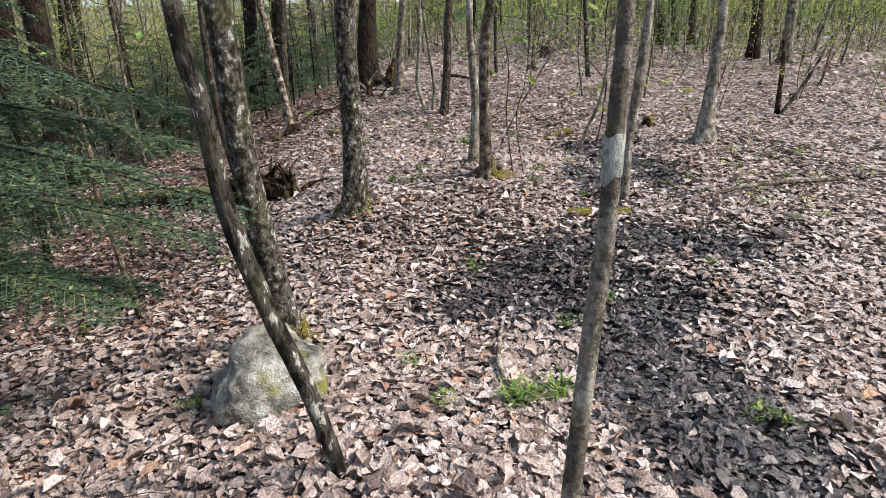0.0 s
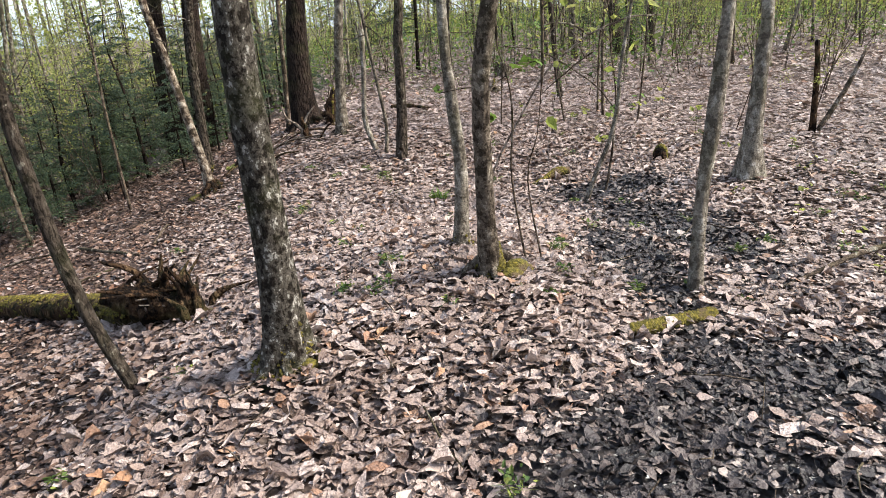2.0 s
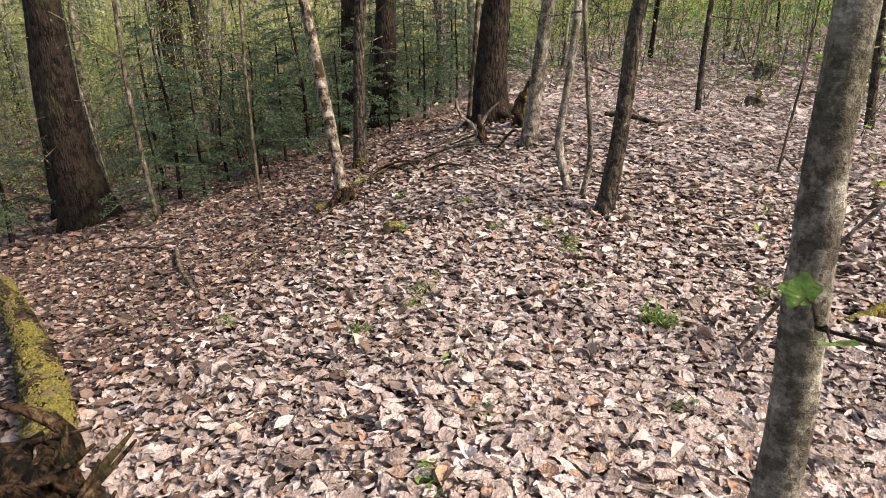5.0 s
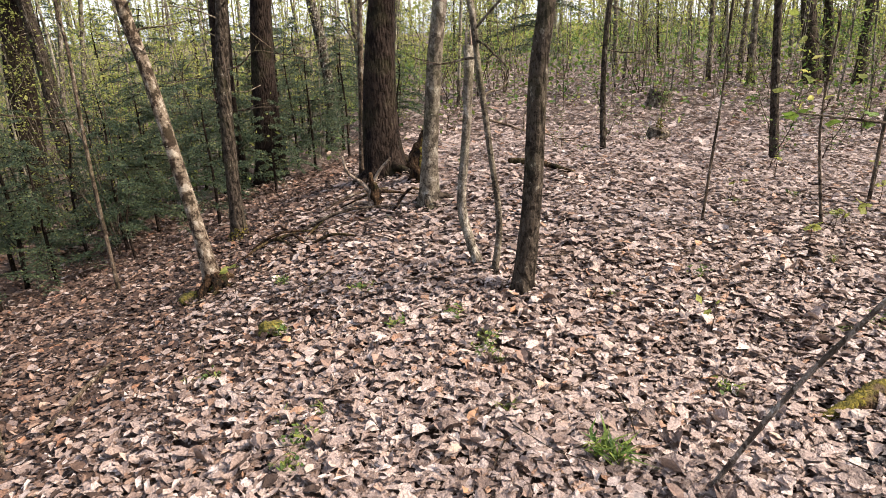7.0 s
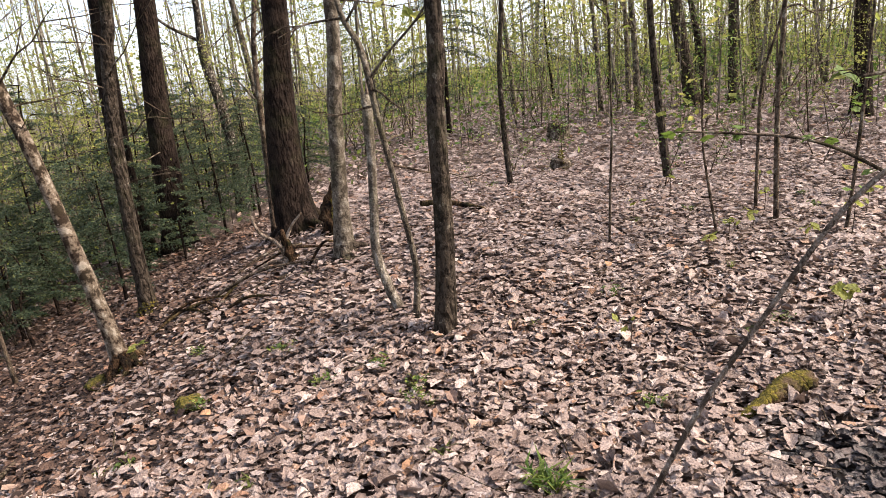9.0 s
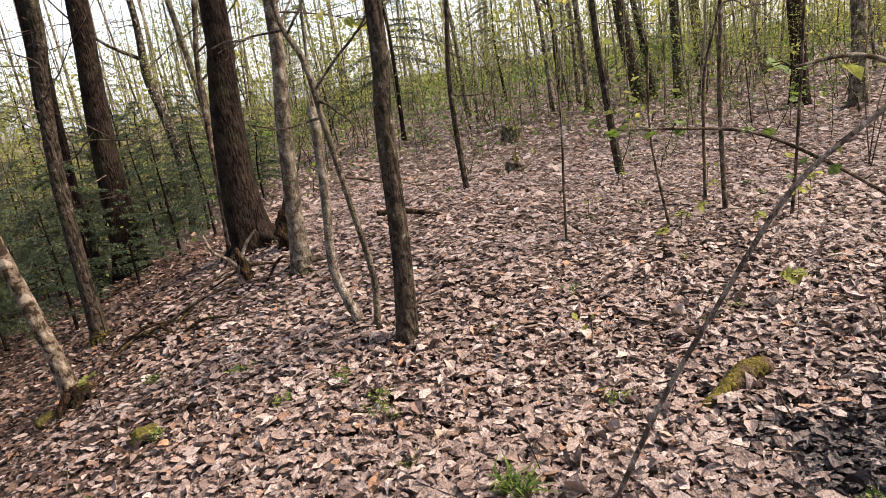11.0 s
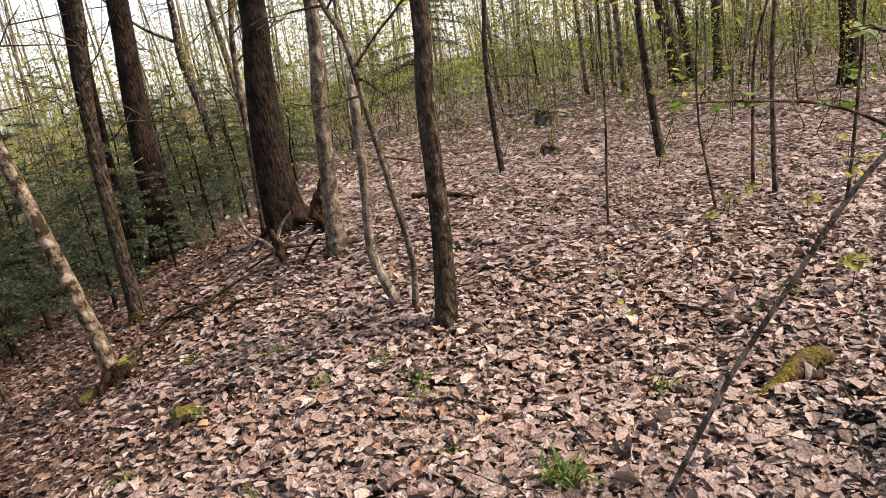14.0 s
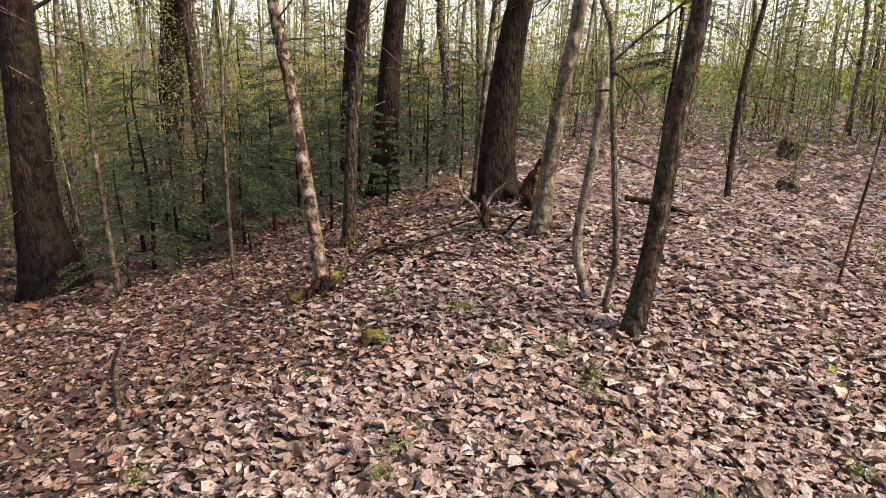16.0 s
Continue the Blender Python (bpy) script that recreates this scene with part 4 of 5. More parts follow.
# forked bleached branch stuck upright in the brush
e = thing("forked_dead_branch", "bleached forked dead branch standing in the brush pile", "dead branch", (-1.13, 10.2, height(-1.13, 10.2)))
v, f = merge([tube(catmull(np.array([(0.05, 0, -0.05), (0.02, 0, 0.18), (-0.06, 0, 0.30), (-0.22, 0.02, 0.42), (-0.28, 0.02, 0.62)]), 5), np.linspace(0.035, 0.014, 21), 9, 0.1, 5),
              tube(catmull(np.array([(0.0, 0, -0.02), (0.06, 0, 0.25), (0.16, 0, 0.45), (0.30, -0.02, 0.60)]), 5), np.linspace(0.03, 0.012, 16), 9, 0.1, 6),
              tube(catmull(np.array([(0.02, 0, 0.05), (-0.12, 0, 0.05), (-0.3, 0, 0.0)]), 5), np.linspace(0.03, 0.012, 11), 8, 0.1, 7)])
wv, wf = tube(catmull(np.array([(0.10, 0.03, -0.05), (0.06, 0.02, 0.12), (0.03, 0.0, 0.30)]), 5), np.linspace(0.075, 0.02, 11), 9, 0.3, 8)
part("rotten_base", wv, wf, ROTWOOD, e, "dark rotten base")
part("forked_wood", v * 0.72, f, DEADWOOD, e)

# uprooted stump: hollow rotten butt with torn upright splinters and roots
e = thing("uprooted_stump", "rotten uprooted stump with torn roots and moss", "stump", (-1.45, 5.26, height(-1.45, 5.26)))
rr = np.random.default_rng(12)
ln2 = catmull(np.array([(-0.38, 0.30, 0.06), (-0.16, 0.12, 0.08), (0.04, 0.0, 0.10), (0.20, -0.10, 0.08)]), 6)
v, f = tube(ln2, np.concatenate([np.linspace(0.08, 0.105, 13), np.linspace(0.10, 0.06, 6)]), 18, 0.4, 9)
part("butt", v, f, ROTWOOD, e)
for k in range(34):
    t = rr.uniform(0.1, 1)
    x0, y0 = -0.3 + 0.55 * t + rr.normal(0, 0.03), 0.22 - 0.34 * t + rr.normal(0, 0.06)
    up = rr.uniform(0.10, 0.27) if k % 3 else rr.uniform(0.02, 0.1)
    p = np.array([(x0, y0, 0.06), (x0 + rr.normal(0, 0.04), y0 + rr.normal(0, 0.04), 0.10 + up * 0.5), (x0 + rr.normal(0, 0.11), y0 + rr.normal(0, 0.11), 0.12 + up)])
    ln2 = catmull(p, 4)
    v, f = tube(ln2, np.linspace(rr.uniform(0.02, 0.05) if k % 9 else 0.012, 0.004, len(ln2)), 7, 0.3, k)
    part("root", v, f, ROTWOOD if k % 9 else DEADWOOD, e)


# ---- twigs of the bent sapling and the sideways shoot, with their leaves ----
def big_leaf(size, lobes=5, r=None):
    """A toothed, lobed maple leaf with a sunken midrib."""
    n = lobes * 4
    out = [(0, 0, 0)]
    for i in range(n):
        a = -math.pi * 0.5 + 2 * math.pi * (i + 0.5) / n
        k = (0.62 + 0.38 * abs(math.cos(lobes * (a + math.pi / 2) / 2))) * (0.8 + 0.2 * math.sin(a))
        out.append((math.cos(a) * k * size * 0.5, math.sin(a) * k * size * 0.5 + size * 0.1, (abs(math.cos(a)) * 0.10 - 0.1 * k * k) * size))
    f = np.array([[0, 1 + i, 1 + (i + 1) % n] for i in range(n)])
    return np.array(out), [f]


def spray(anchor, count, reach, size, r, parent, material, name="leaf"):
    """A few broad leaves on thin stalks round a twig's tip."""
    pieces, stalks = [], []
    for _ in range(count):
        d = unit(1, r)[0] * np.array([1, 1, 0.35])
        p = anchor + d * reach * r.uniform(0.4, 1)
        v, f = big_leaf(size * r.uniform(0.7, 1.2))
        m = np.array(Euler((r.uniform(-0.9, 0.9), r.uniform(-0.7, 0.7), r.uniform(0, 6.28))).to_matrix())
        stalks.append(tube(np.array([anchor, (anchor + p) / 2 + [0, 0, 0.01], p]), [0.0022, 0.0018, 0.0012], 4))
        ob = part(name, (v @ m.T) + p, f, material, parent, smooth=False)
    for v, f in stalks:
        part("leaf_stalk", v, f, TWIG, parent)


rs = np.random.default_rng(21)
SEEDLINGS = [(2.08, 7.85, 0.14, 6, 0.10), (1.85, 8.80, 0.12, 4, 0.08), (2.38, 9.2, 0.14, 5, 0.08), (2.5, 8.8, 0.13, 4, 0.08), (2.15, 9.1, 0.12, 4, 0.07), (2.9, 8.9, 0.22, 5, 0.08), (3.2, 8.1, 0.25, 6, 0.08), (-1.72, 8.62, 0.3, 5, 0.07), (1.0, 7.9, 0.12, 3, 0.06), (2.7, 9.6, 0.16, 4, 0.07), (3.3, 9.3, 0.18, 5, 0.08), (3.0, 10.2, 0.2, 4, 0.07), (3.7, 10.0, 0.22, 5, 0.08), (2.3, 10.4, 0.16, 4, 0.07), (1.7, 9.7, 0.14, 4, 0.06)] + [(x, y, 0.10, 4, 0.045) for x, y in ((2.35, 4.5), (2.5, 4.9), (2.45, 5.3), (2.7, 5.6), (2.3, 5.8), (3.0, 4.8), (3.3, 5.5), (3.1, 6.1), (2.6, 4.2), (3.5, 4.9), (2.9, 6.9), (3.4, 6.8))]


def sub(name):
    return [o for o in scene.objects if o.name == name][0]


kb = sub("bent_sapling")
kbase = np.array(kb.location)
K6 = np.array(SKEL["kb"][6][:3])
SIDE = [K6, K6 + [-0.11, 0, 0.07], K6 + [-0.23, 0, 0.10], K6 + [-0.38, 0, 0.09]]
v, f = tube(catmull(np.array(SIDE) - kbase, 5), np.linspace(0.010, 0.004, 16), 7, 0.05, 3)
part("side_branch", v, f, TWIG, kb)
spray(np.array(SIDE[3]) - kbase, 4, 0.10, 0.06, rs, kb, UNDERGREEN)
ar = sub("shoot_with_arch")
abase = np.array(ar.location)
ask = np.array(SKEL["arch"])
v, f = tube(catmull(ask[:, :3] - abase, 6), catmull(ask[:, 3:], 6)[:, 0], 7, 0.04, 3)
part("arching_branch", v, f, TWIG, ar)
for i in (2, 3, 4, 5):
    spray(ask[i, :3] - abase, 3, 0.07, 0.050, rs, ar, UNDERGREEN)
for i in (2, 3, 4):
    spray(np.array(SKEL["right2"][i][:3]) - abase, 4, 0.14, 0.055, rs, ar, UNDERGREEN)
o = sub("thin_sapling.003")
for i in (1, 2):
    spray(np.array(SKEL["s4"][i][:3]) - np.array(o.location), 4, 0.22, 0.085, rs, o, UNDERGREEN)
# green twig hanging from the mossy-footed tree
mt = sub("mossy_footed_tree")
mb = np.array(mt.location)
P2S = np.array(SKEL["P2"])
start = P2S[2, :3] - mb
v, f = merge([tube(catmull(np.array([start, start + [0.06, 0.10, 0.02], start + [0.0, 0.22, 0.05], start + [-0.14, 0.36, 0.02]]), 4), np.linspace(0.006, 0.002, 13), 5),
              tube(catmull(np.array([start, start + [0.10, 0.12, 0.08], start + [0.26, 0.2, 0.14]]), 4), np.linspace(0.005, 0.002, 9), 5)])
part("twig", v, f, TWIG, mt)
spray(start + [-0.14, 0.36, 0.02], 2, 0.06, 0.05, rs, mt, UNDERGREEN)
spray(start + [0.26, 0.2, 0.14], 4, 0.10, 0.075, rs, mt, UNDERGREEN)
spray(start + [0.05, 0.02, -0.06], 3, 0.05, 0.06, rs, mt, UNDERGREEN)


def seedling(x, y, h, count, size):
    """A maple seedling: one thin stalk, a whorl of broad yellow-green leaves."""
    e = thing("maple_seedling", "small maple seedling with broad yellow-green leaves", "seedling", (x, y, height(x, y)), "maple seedlings")
    v, f = tube(np.array([(0, 0, -0.02), (0.01, 0.0, h * 0.6), (0.015, 0.01, h)]), [0.003, 0.0025, 0.002], 5)
    part("stalk", v, f, TWIG, e)
    spray(np.array([0.015, 0.01, h]), count, 0.09, size, rs, e, GREEN)
    return e


for x, y, h, c, sz in SEEDLINGS:
    seedling(x, y, h, c, sz)


# ---- bared roots at the feet of trees ----
def root_foot(name, key, count, reach, thick, material, seed):
    ob = sub(name)
    r = np.random.default_rng(seed)
    b = np.array(ob.location)
    foot = np.array(SKEL[key][0])
    for k in range(count):
        az = 6.283 * (k + r.uniform(-0.3, 0.3)) / count
        d = np.array([math.cos(az), math.sin(az)])
        ln = reach * r.uniform(0.6, 1.2)
        pts = []
        for t in (0.0, 0.3, 0.65, 1.0):
            q = foot[:2] + d * (foot[3] * 0.5 + ln * t) + r.normal(0, 0.015, 2)
            pts.append((q[0] - b[0], q[1] - b[1], height(*q) - b[2] + (0.13, 0.07, 0.03, -0.02)[(0.0, 0.3, 0.65, 1.0).index(t)] * (reach / 0.2)))
        q = catmull(np.array(pts), 5)
        v, f = tube(q, np.linspace(thick, thick * 0.35, len(q)), 9, 0.18, k + seed)
        part("root", v, f, material, ob, "dark mossy bared root" if k == 0 else "")


root_foot("leaning_birch", "L", 6, 0.22, 0.042, ROTWOOD, 3)
root_foot("mottled_maple_tree", "T3", 5, 0.15, 0.035, BARK_MOTTLED, 4)
root_foot("mossy_footed_tree", "P2", 4, 0.14, 0.03, BARK_FLAKY, 5)
root_foot("big_hemlock", "BD", 6, 0.30, 0.06, BARK_DARK, 6)
root_foot("bent_grey_tree", "G", 4, 0.15, 0.035, BARK_BROWN, 7)


def moss_foot(name, key, count, rise, seed, side=None):
    """Moss growing in small tufts over the foot of a trunk."""
    ob = sub(name)
    r = np.random.default_rng(seed)
    b, foot = np.array(ob.location), np.array(SKEL[key][:2])
    cv, cf = [], []
    for k in range(count):
        az = r.uniform(0, 6.283) if side is None else r.normal(side, 0.9)
        h = rise * r.uniform(0, 1) ** 1.8
        t = min(max(h / max(foot[1, 2] - foot[0, 2], 0.1), 0), 1)
        c = foot[0, :2] * (1 - t) + foot[1, :2] * t - b[:2]
        rad = (foot[0, 3] * (1 - t) + foot[1, 3] * t) * (1.02 + 0.75 * math.exp(-h / 0.05))
        n = np.array([math.cos(az), math.sin(az), 0.25])
        q = np.array([c[0] + math.cos(az) * rad, c[1] + math.sin(az) * rad, 0.05 + h])
        s = r.uniform(0.004, 0.011)
        u, w = frames_from((n / np.linalg.norm(n))[None], np.array([r.uniform(0, 6)]))
        cv.append([q + u[0] * s - n * 0.006, q + w[0] * s - n * 0.006, q - u[0] * s - n * 0.006, q - w[0] * s - n * 0.006, q + n * s * 0.7])
        cf.append(np.array([[0, 1, 4], [1, 2, 4], [2, 3, 4], [3, 0, 4]]) + 5 * k)
    tagged(part("moss", np.array(cv).reshape(-1, 3), [np.vstack(cf)], MOSS, ob), "yellow-green moss on the foot of the trunk", kind="stuff")


moss_foot("mottled_maple_tree", "T3", 420, 0.22, 81)
moss_foot("mossy_footed_tree", "P2", 600, 0.16, 82, -0.4)
moss_foot("slender_grey_tree", "P1", 40, 0.08, 83)
moss_foot("lichened_tree", "ft2", 300, 0.14, 84, -0.3)
moss_foot("leaning_birch", "L", 260, 0.12, 85)
moss_foot("grey_maple_tree", "D0", 160, 0.12, 86, -0.8)


# ---- dead twigs low on the standing trees ----
def dead_twigs(name, count, z0, z1, reach, seed):
    ob = sub(name)
    trunk = [c for c in scene.objects if c.parent == ob and c.name.startswith("trunk")][0]
    co = np.array([v.co[:] for v in trunk.data.vertices])
    r = np.random.default_rng(seed)
    for k in range(count):
        z = r.uniform(z0, z1)
        c = co[np.argsort(np.abs(co[:, 2] - z))[:14]].mean(axis=0)
        a = r.uniform(0, 6.283)
        d = np.array([math.cos(a), math.sin(a), r.uniform(-0.25, 0.45)])
        p, pieces = [c], []
        ln = reach * r.uniform(0.5, 1.2)
        for j in range(5):
            d = d + r.normal(0, 0.16, 3)
            p.append(p[-1] + d / np.linalg.norm(d) * ln / 5)
        pieces.append(tube(catmull(p, 3), np.linspace(0.008, 0.002, 16), 5))
        for j in (2, 3, 4):
            e2 = p[j] + (d + r.normal(0, 0.6, 3)) * ln * 0.28
            pieces.append(tube(np.array([p[j], (p[j] + e2) / 2 + r.normal(0, 0.015, 3), e2]), [0.004, 0.003, 0.0015], 4))
        v, f = merge(pieces)
        part("dead_twig", v, f, TWIG, ob)


for k, (nm, c, z0, z1, reach) in enumerate((("big_hemlock", 9, 1.2, 4.5, 1.1), ("dark_pine", 9, 1.0, 4.5, 1.1), ("dark_pine.001", 9, 1.0, 4.5, 1.1), ("grey_maple_tree", 7, 1.0, 4.0, 1.0), ("bent_grey_tree", 6, 1.4, 4.0, 0.9), ("leaning_birch", 5, 0.9, 3.0, 0.8),
                                            ("dark_hemlock", 10, 0.8, 4.5, 1.3), ("slope_tree", 8, 0.8, 4.0, 1.1), ("slope_tree.001", 7, 1.0, 4.0, 1.0), ("slope_tree.002", 7, 1.0, 4.0, 1.0), ("thin_dark_tree", 6, 1.0, 3.5, 0.9), ("thin_brown_tree", 6, 1.0, 3.5, 0.9),
                                            ("crooked_mossy_tree", 7, 0.9, 4.0, 1.0), ("curved_sapling", 5, 0.8, 2.0, 0.6), ("twin_stem_sapling", 5, 0.7, 2.2, 0.6), ("forest_tree", 6, 1, 4, 1.2), ("forest_tree.001", 6, 1, 4, 1.2), ("forest_tree.002", 6, 1, 4, 1.2), ("forest_tree.003", 6, 1, 4, 1.2))):
    dead_twigs(nm, c, z0, z1, reach, 700 + k)


# ---- small plants of the forest floor ----
def tuft(x, y, blades, length, spread, material=None, broad=False):
    """Grass-like or fern-like tuft: narrow arching blades from one root."""
    r = np.random.default_rng(int(abs(x * 977 + y * 131)) + blades)
    e = thing("ground_plant", "small green plant tuft growing through dead leaves" if not broad else "low green seedling with broad leaves in the litter", "plant", (x, y, height(x, y)), "forest floor plants")
    vs, fs = [], []
    for _ in range(blades):
        az, ln = r.uniform(0, 6.28), length * r.uniform(0.5, 1.1)
        out = spread * r.uniform(0.3, 1.0)
        d = np.array([math.cos(az), math.sin(az), 0])
        side = np.array([-d[1], d[0], 0])
        w = ln * (0.045 if not broad else 0.03)
        p = [d * 0.01 + d * out * t * t * ln * 1.3 + np.array([r.normal(0, 0.02), r.normal(0, 0.02), ln * (t - 0.35 * t * t)]) * (1 if t else 0.3) for t in (0, 0.5, 1)]
        k = len(vs)
        vs += [p[0] - side * w, p[0] + side * w, p[1] - side * w, p[1] + side * w, p[2]]
        fs += [[k, k + 1, k + 3], [k, k + 3, k + 2], [k + 2, k + 3, k + 4]]
    tagged(part("foliage", np.array(vs), [np.array(fs)], material or FERN, e, smooth=False), kind="stuff")
    if broad:
        n = blades * 2
        a = r.uniform(0, 6.28, n)
        rad = spread * length * r.uniform(0.1, 1.2, n)
        pos = np.stack([np.cos(a) * rad, np.sin(a) * rad, length * r.uniform(0.4, 0.9, n)], -1)
        v, f = leaf_cloud(pos, r.uniform(0.018, 0.036, n), unit(n, r, 0.45), a, r.uniform(0.2, 0.8, n))
        tagged(part("foliage", v, f, FERN, e, smooth=False), kind="stuff")
    return e


for x, y in ((1.12, 1.82), (1.2, 1.80), (-0.13, 2.24), (0.63, 2.73), (-1.47, 3.89), (-1.02, 2.14), (0.0, 1.87), (-2.16, 3.34), (0.9, 3.0), (0.2, 3.35), (0.74, 4.62), (0.85, 5.04), (1.21, 5.62)):
    tuft(x, y, 12, 0.085, 0.7, broad=True)
for x, y in ((0.32, 1.93), (0.42, 1.95), (0.26, 1.88), (0.31, 6.99), (0.37, 6.95)):
    tuft(x, y, 34, 0.13, 0.8, UNDERGREEN)
for x, y in ((-0.12, 4.98), (-0.16, 4.7), (-0.21, 4.61), (-0.36, 4.69), (-0.03, 7.23), (0.49, 4.46), (0.12, 4.4), (-1.47, 7.66), (-0.79, 7.24), (-1.25, 8.08), (-0.09, 7.75), (-0.27, 7.99),
             (0.92, 7.44), (1.62, 7.89), (-1.61, 7.7), (-0.94, 7.21), (-0.82, 7.02), (-0.82, 6.86), (-0.56, 7.92), (-1.84, 6.82), (0.56, 8.2), (2.4, 4.4), (2.9, 5.0), (3.3, 5.6), (2.7, 4.1), (3.0, 7.5), (2.6, 8.2), (1.9, 8.6), (-0.3, 5.9), (-1.0, 6.6), (-1.5, 8.9), (-0.5, 6.3)):
    tuft(x, y, 14, 0.065, 0.9, broad=bool(int(x * 100 + y * 10) % 3))
rt = np.random.default_rng(61)
for k in range(46):
    x, y = (rt.uniform(-1.2, 3.6), rt.uniform(4.2, 11.5)) if k % 3 else (rt.uniform(1.0, 3.4), rt.uniform(2.6, 6.5))
    tuft(x, y, int(rt.integers(7, 14)), rt.uniform(0.04, 0.08), 0.9, UNDERGREEN if k % 2 else None, broad=k % 4 > 0)
for x, y, s in ((0.50, 4.66, 0.075), (0.46, 4.60, 0.06), (-1.32, 8.15, 0.08), (-0.60, 2.62, 0.05), (-2.3, 9.15, 0.09), (-0.50, 4.08, 0.05)):
    boulder("moss_cushion", "low cushion of yellow-green moss at a tree's foot", (x, y), (s, s * 0.8, s * 0.55), x * 7 + y, MOSS, "moss", 3, 0.4)


# ---- the wood behind: young hardwoods, hemlocks, brush ----
def hardwood(seed, h, r0, leaves, material, leaf_material, bend=0.25, limbs=8):
    r = np.random.default_rng(seed)
    p = [np.array([0.0, 0, -0.1])]
    d = np.array([r.normal(0, 0.10), r.normal(0, 0.10), 1.0])
    for k in range(6):
        d = d + r.normal(0, bend * 0.25, 3) * [1, 1, 0]
        d = d * 0.8 + np.array([0, 0, 0.22])
        p.append(p[-1] + d / np.linalg.norm(d) * h / 6)
    ln = catmull(p, 3)
    rad = r0 * np.linspace(1, 0.12, len(ln))
    e = thing("young_tree", "slim young hardwood with thin new leaves", "tree", (0, 0, 0), "trees of the wood behind")
    v, f = tube(ln, rad, 8, 0.05, seed, 0.5)
    part("trunk", v, f, material, e)
    ls = limb_set(ln, rad, r, limbs, h * 0.10, 1.0, h * 0.17)
    for k in range(0, len(ls), 2):
        v, f = merge([tube(q, np.linspace(r1, 0.003, len(q)), 5) for q, r1 in ls[k:k + 2]])
        part("branch", v, f, material, e)
    tips = np.vstack([q[2:] for q, _ in ls])
    pos = tips[r.integers(0, len(tips), leaves)] + r.normal(0, 0.22, (leaves, 3))
    v, f = leaf_cloud(pos, r.uniform(0.032, 0.066, leaves), unit(leaves, r, 0.8), r.uniform(0, 6.28, leaves), r.uniform(0.2, 1, leaves), False)
    part("crown", v, f, leaf_material, e, smooth=False)
    return e


def hemlock(seed, h, spread, tiers, label):
    """Understory hemlock: thin stem, drooping flat sprays of short needles."""
    r = np.random.default_rng(seed)
    e = thing("young_hemlock", label, "hemlock", (0, 0, 0), "hemlocks of the thicket")
    ln = catmull(np.array([(0, 0, -0.1), (r.normal(0, .04), r.normal(0, .04), h * 0.4), (r.normal(0, .06), r.normal(0, .06), h * 0.8), (0, 0, h)]), 6)
    v, f = tube(ln, np.linspace(0.012 + h * 0.008, 0.004, len(ln)), 8, 0.05, seed, 0.4)
    part("trunk", v, f, BARK_DARK, e)
    main, sprays = [], []
    for k in range(tiers):
        z = h * (0.18 + 0.80 * (k + r.uniform(0, 1)) / tiers)
        reach = spread * (1 - 0.75 * z / h) * r.uniform(0.6, 1.15)
        az = r.uniform(0, 6.283)
        d = np.array([math.cos(az), math.sin(az), 0])
        pts = [np.array([0, 0, z]) + d * reach * t + np.array([0, 0, reach * (0.18 * t - 0.42 * t * t)]) + (r.normal(0, 0.02, 3) if t else 0) for t in (0, 0.35, 0.7, 1)]
        q = catmull(pts, 4)
        twigs = [tube(q, np.linspace(0.008, 0.002, len(q)), 4)]
        pos, dirs, siz = [], [], []
        for j in range(2, len(q)):
            for sgn in (-1, 1):
                sd = np.array([-d[1], d[0], 0]) * sgn
                tl = reach * 0.42 * (1 - 0.6 * j / len(q)) * r.uniform(0.6, 1.1)
                dr = sd * 0.8 + d * 0.55
                end = q[j] + dr * tl + np.array([0, 0, -tl * 0.2])
                twigs.append(tube(np.array([q[j], end]), [0.003, 0.0012], 3))
                m = max(5, int(tl / 0.011))
                t = r.uniform(0.05, 1, m)
                pos.append(q[j] + (end - q[j])[None] * t[:, None] + r.normal(0, 0.012, (m, 3)))
                dirs.append(dr + r.normal(0, 0.5, (m, 3)))
                siz.append(r.uniform(0.025, 0.055, m))
        main.append(twigs[0])
        pos, dirs, siz = np.vstack(pos), np.vstack(dirs), np.concatenate(siz)
        dirs /= np.linalg.norm(dirs, axis=1)[:, None]
        up = unit(len(pos), r, 0.35)
        side = np.cross(dirs, up)
        side /= np.linalg.norm(side, axis=1)[:, None]
        s = siz[:, None]
        vv = np.stack([pos - dirs * s * 0.5, pos + side * s * 0.22, pos + dirs * s * 0.5, pos - side * s * 0.22], 1).reshape(-1, 3)
        ff = (np.array([[0, 1, 2, 3]])[None] + (np.arange(len(pos)) * 4)[:, None, None]).reshape(-1, 4)
        sprays += [(vv, [ff])] + twigs[1:]
        if k % 3 < 2 and k < tiers - 1:
            continue
        v, f = merge(main)
        bough = part("bough", v, f, BARK_DARK, e)
        nv, nf = merge(sprays)
        main, sprays = [], []
        tagged(part("needle_spray", nv, nf, NEEDLES, bough, smooth=False), kind="stuff")
    return e


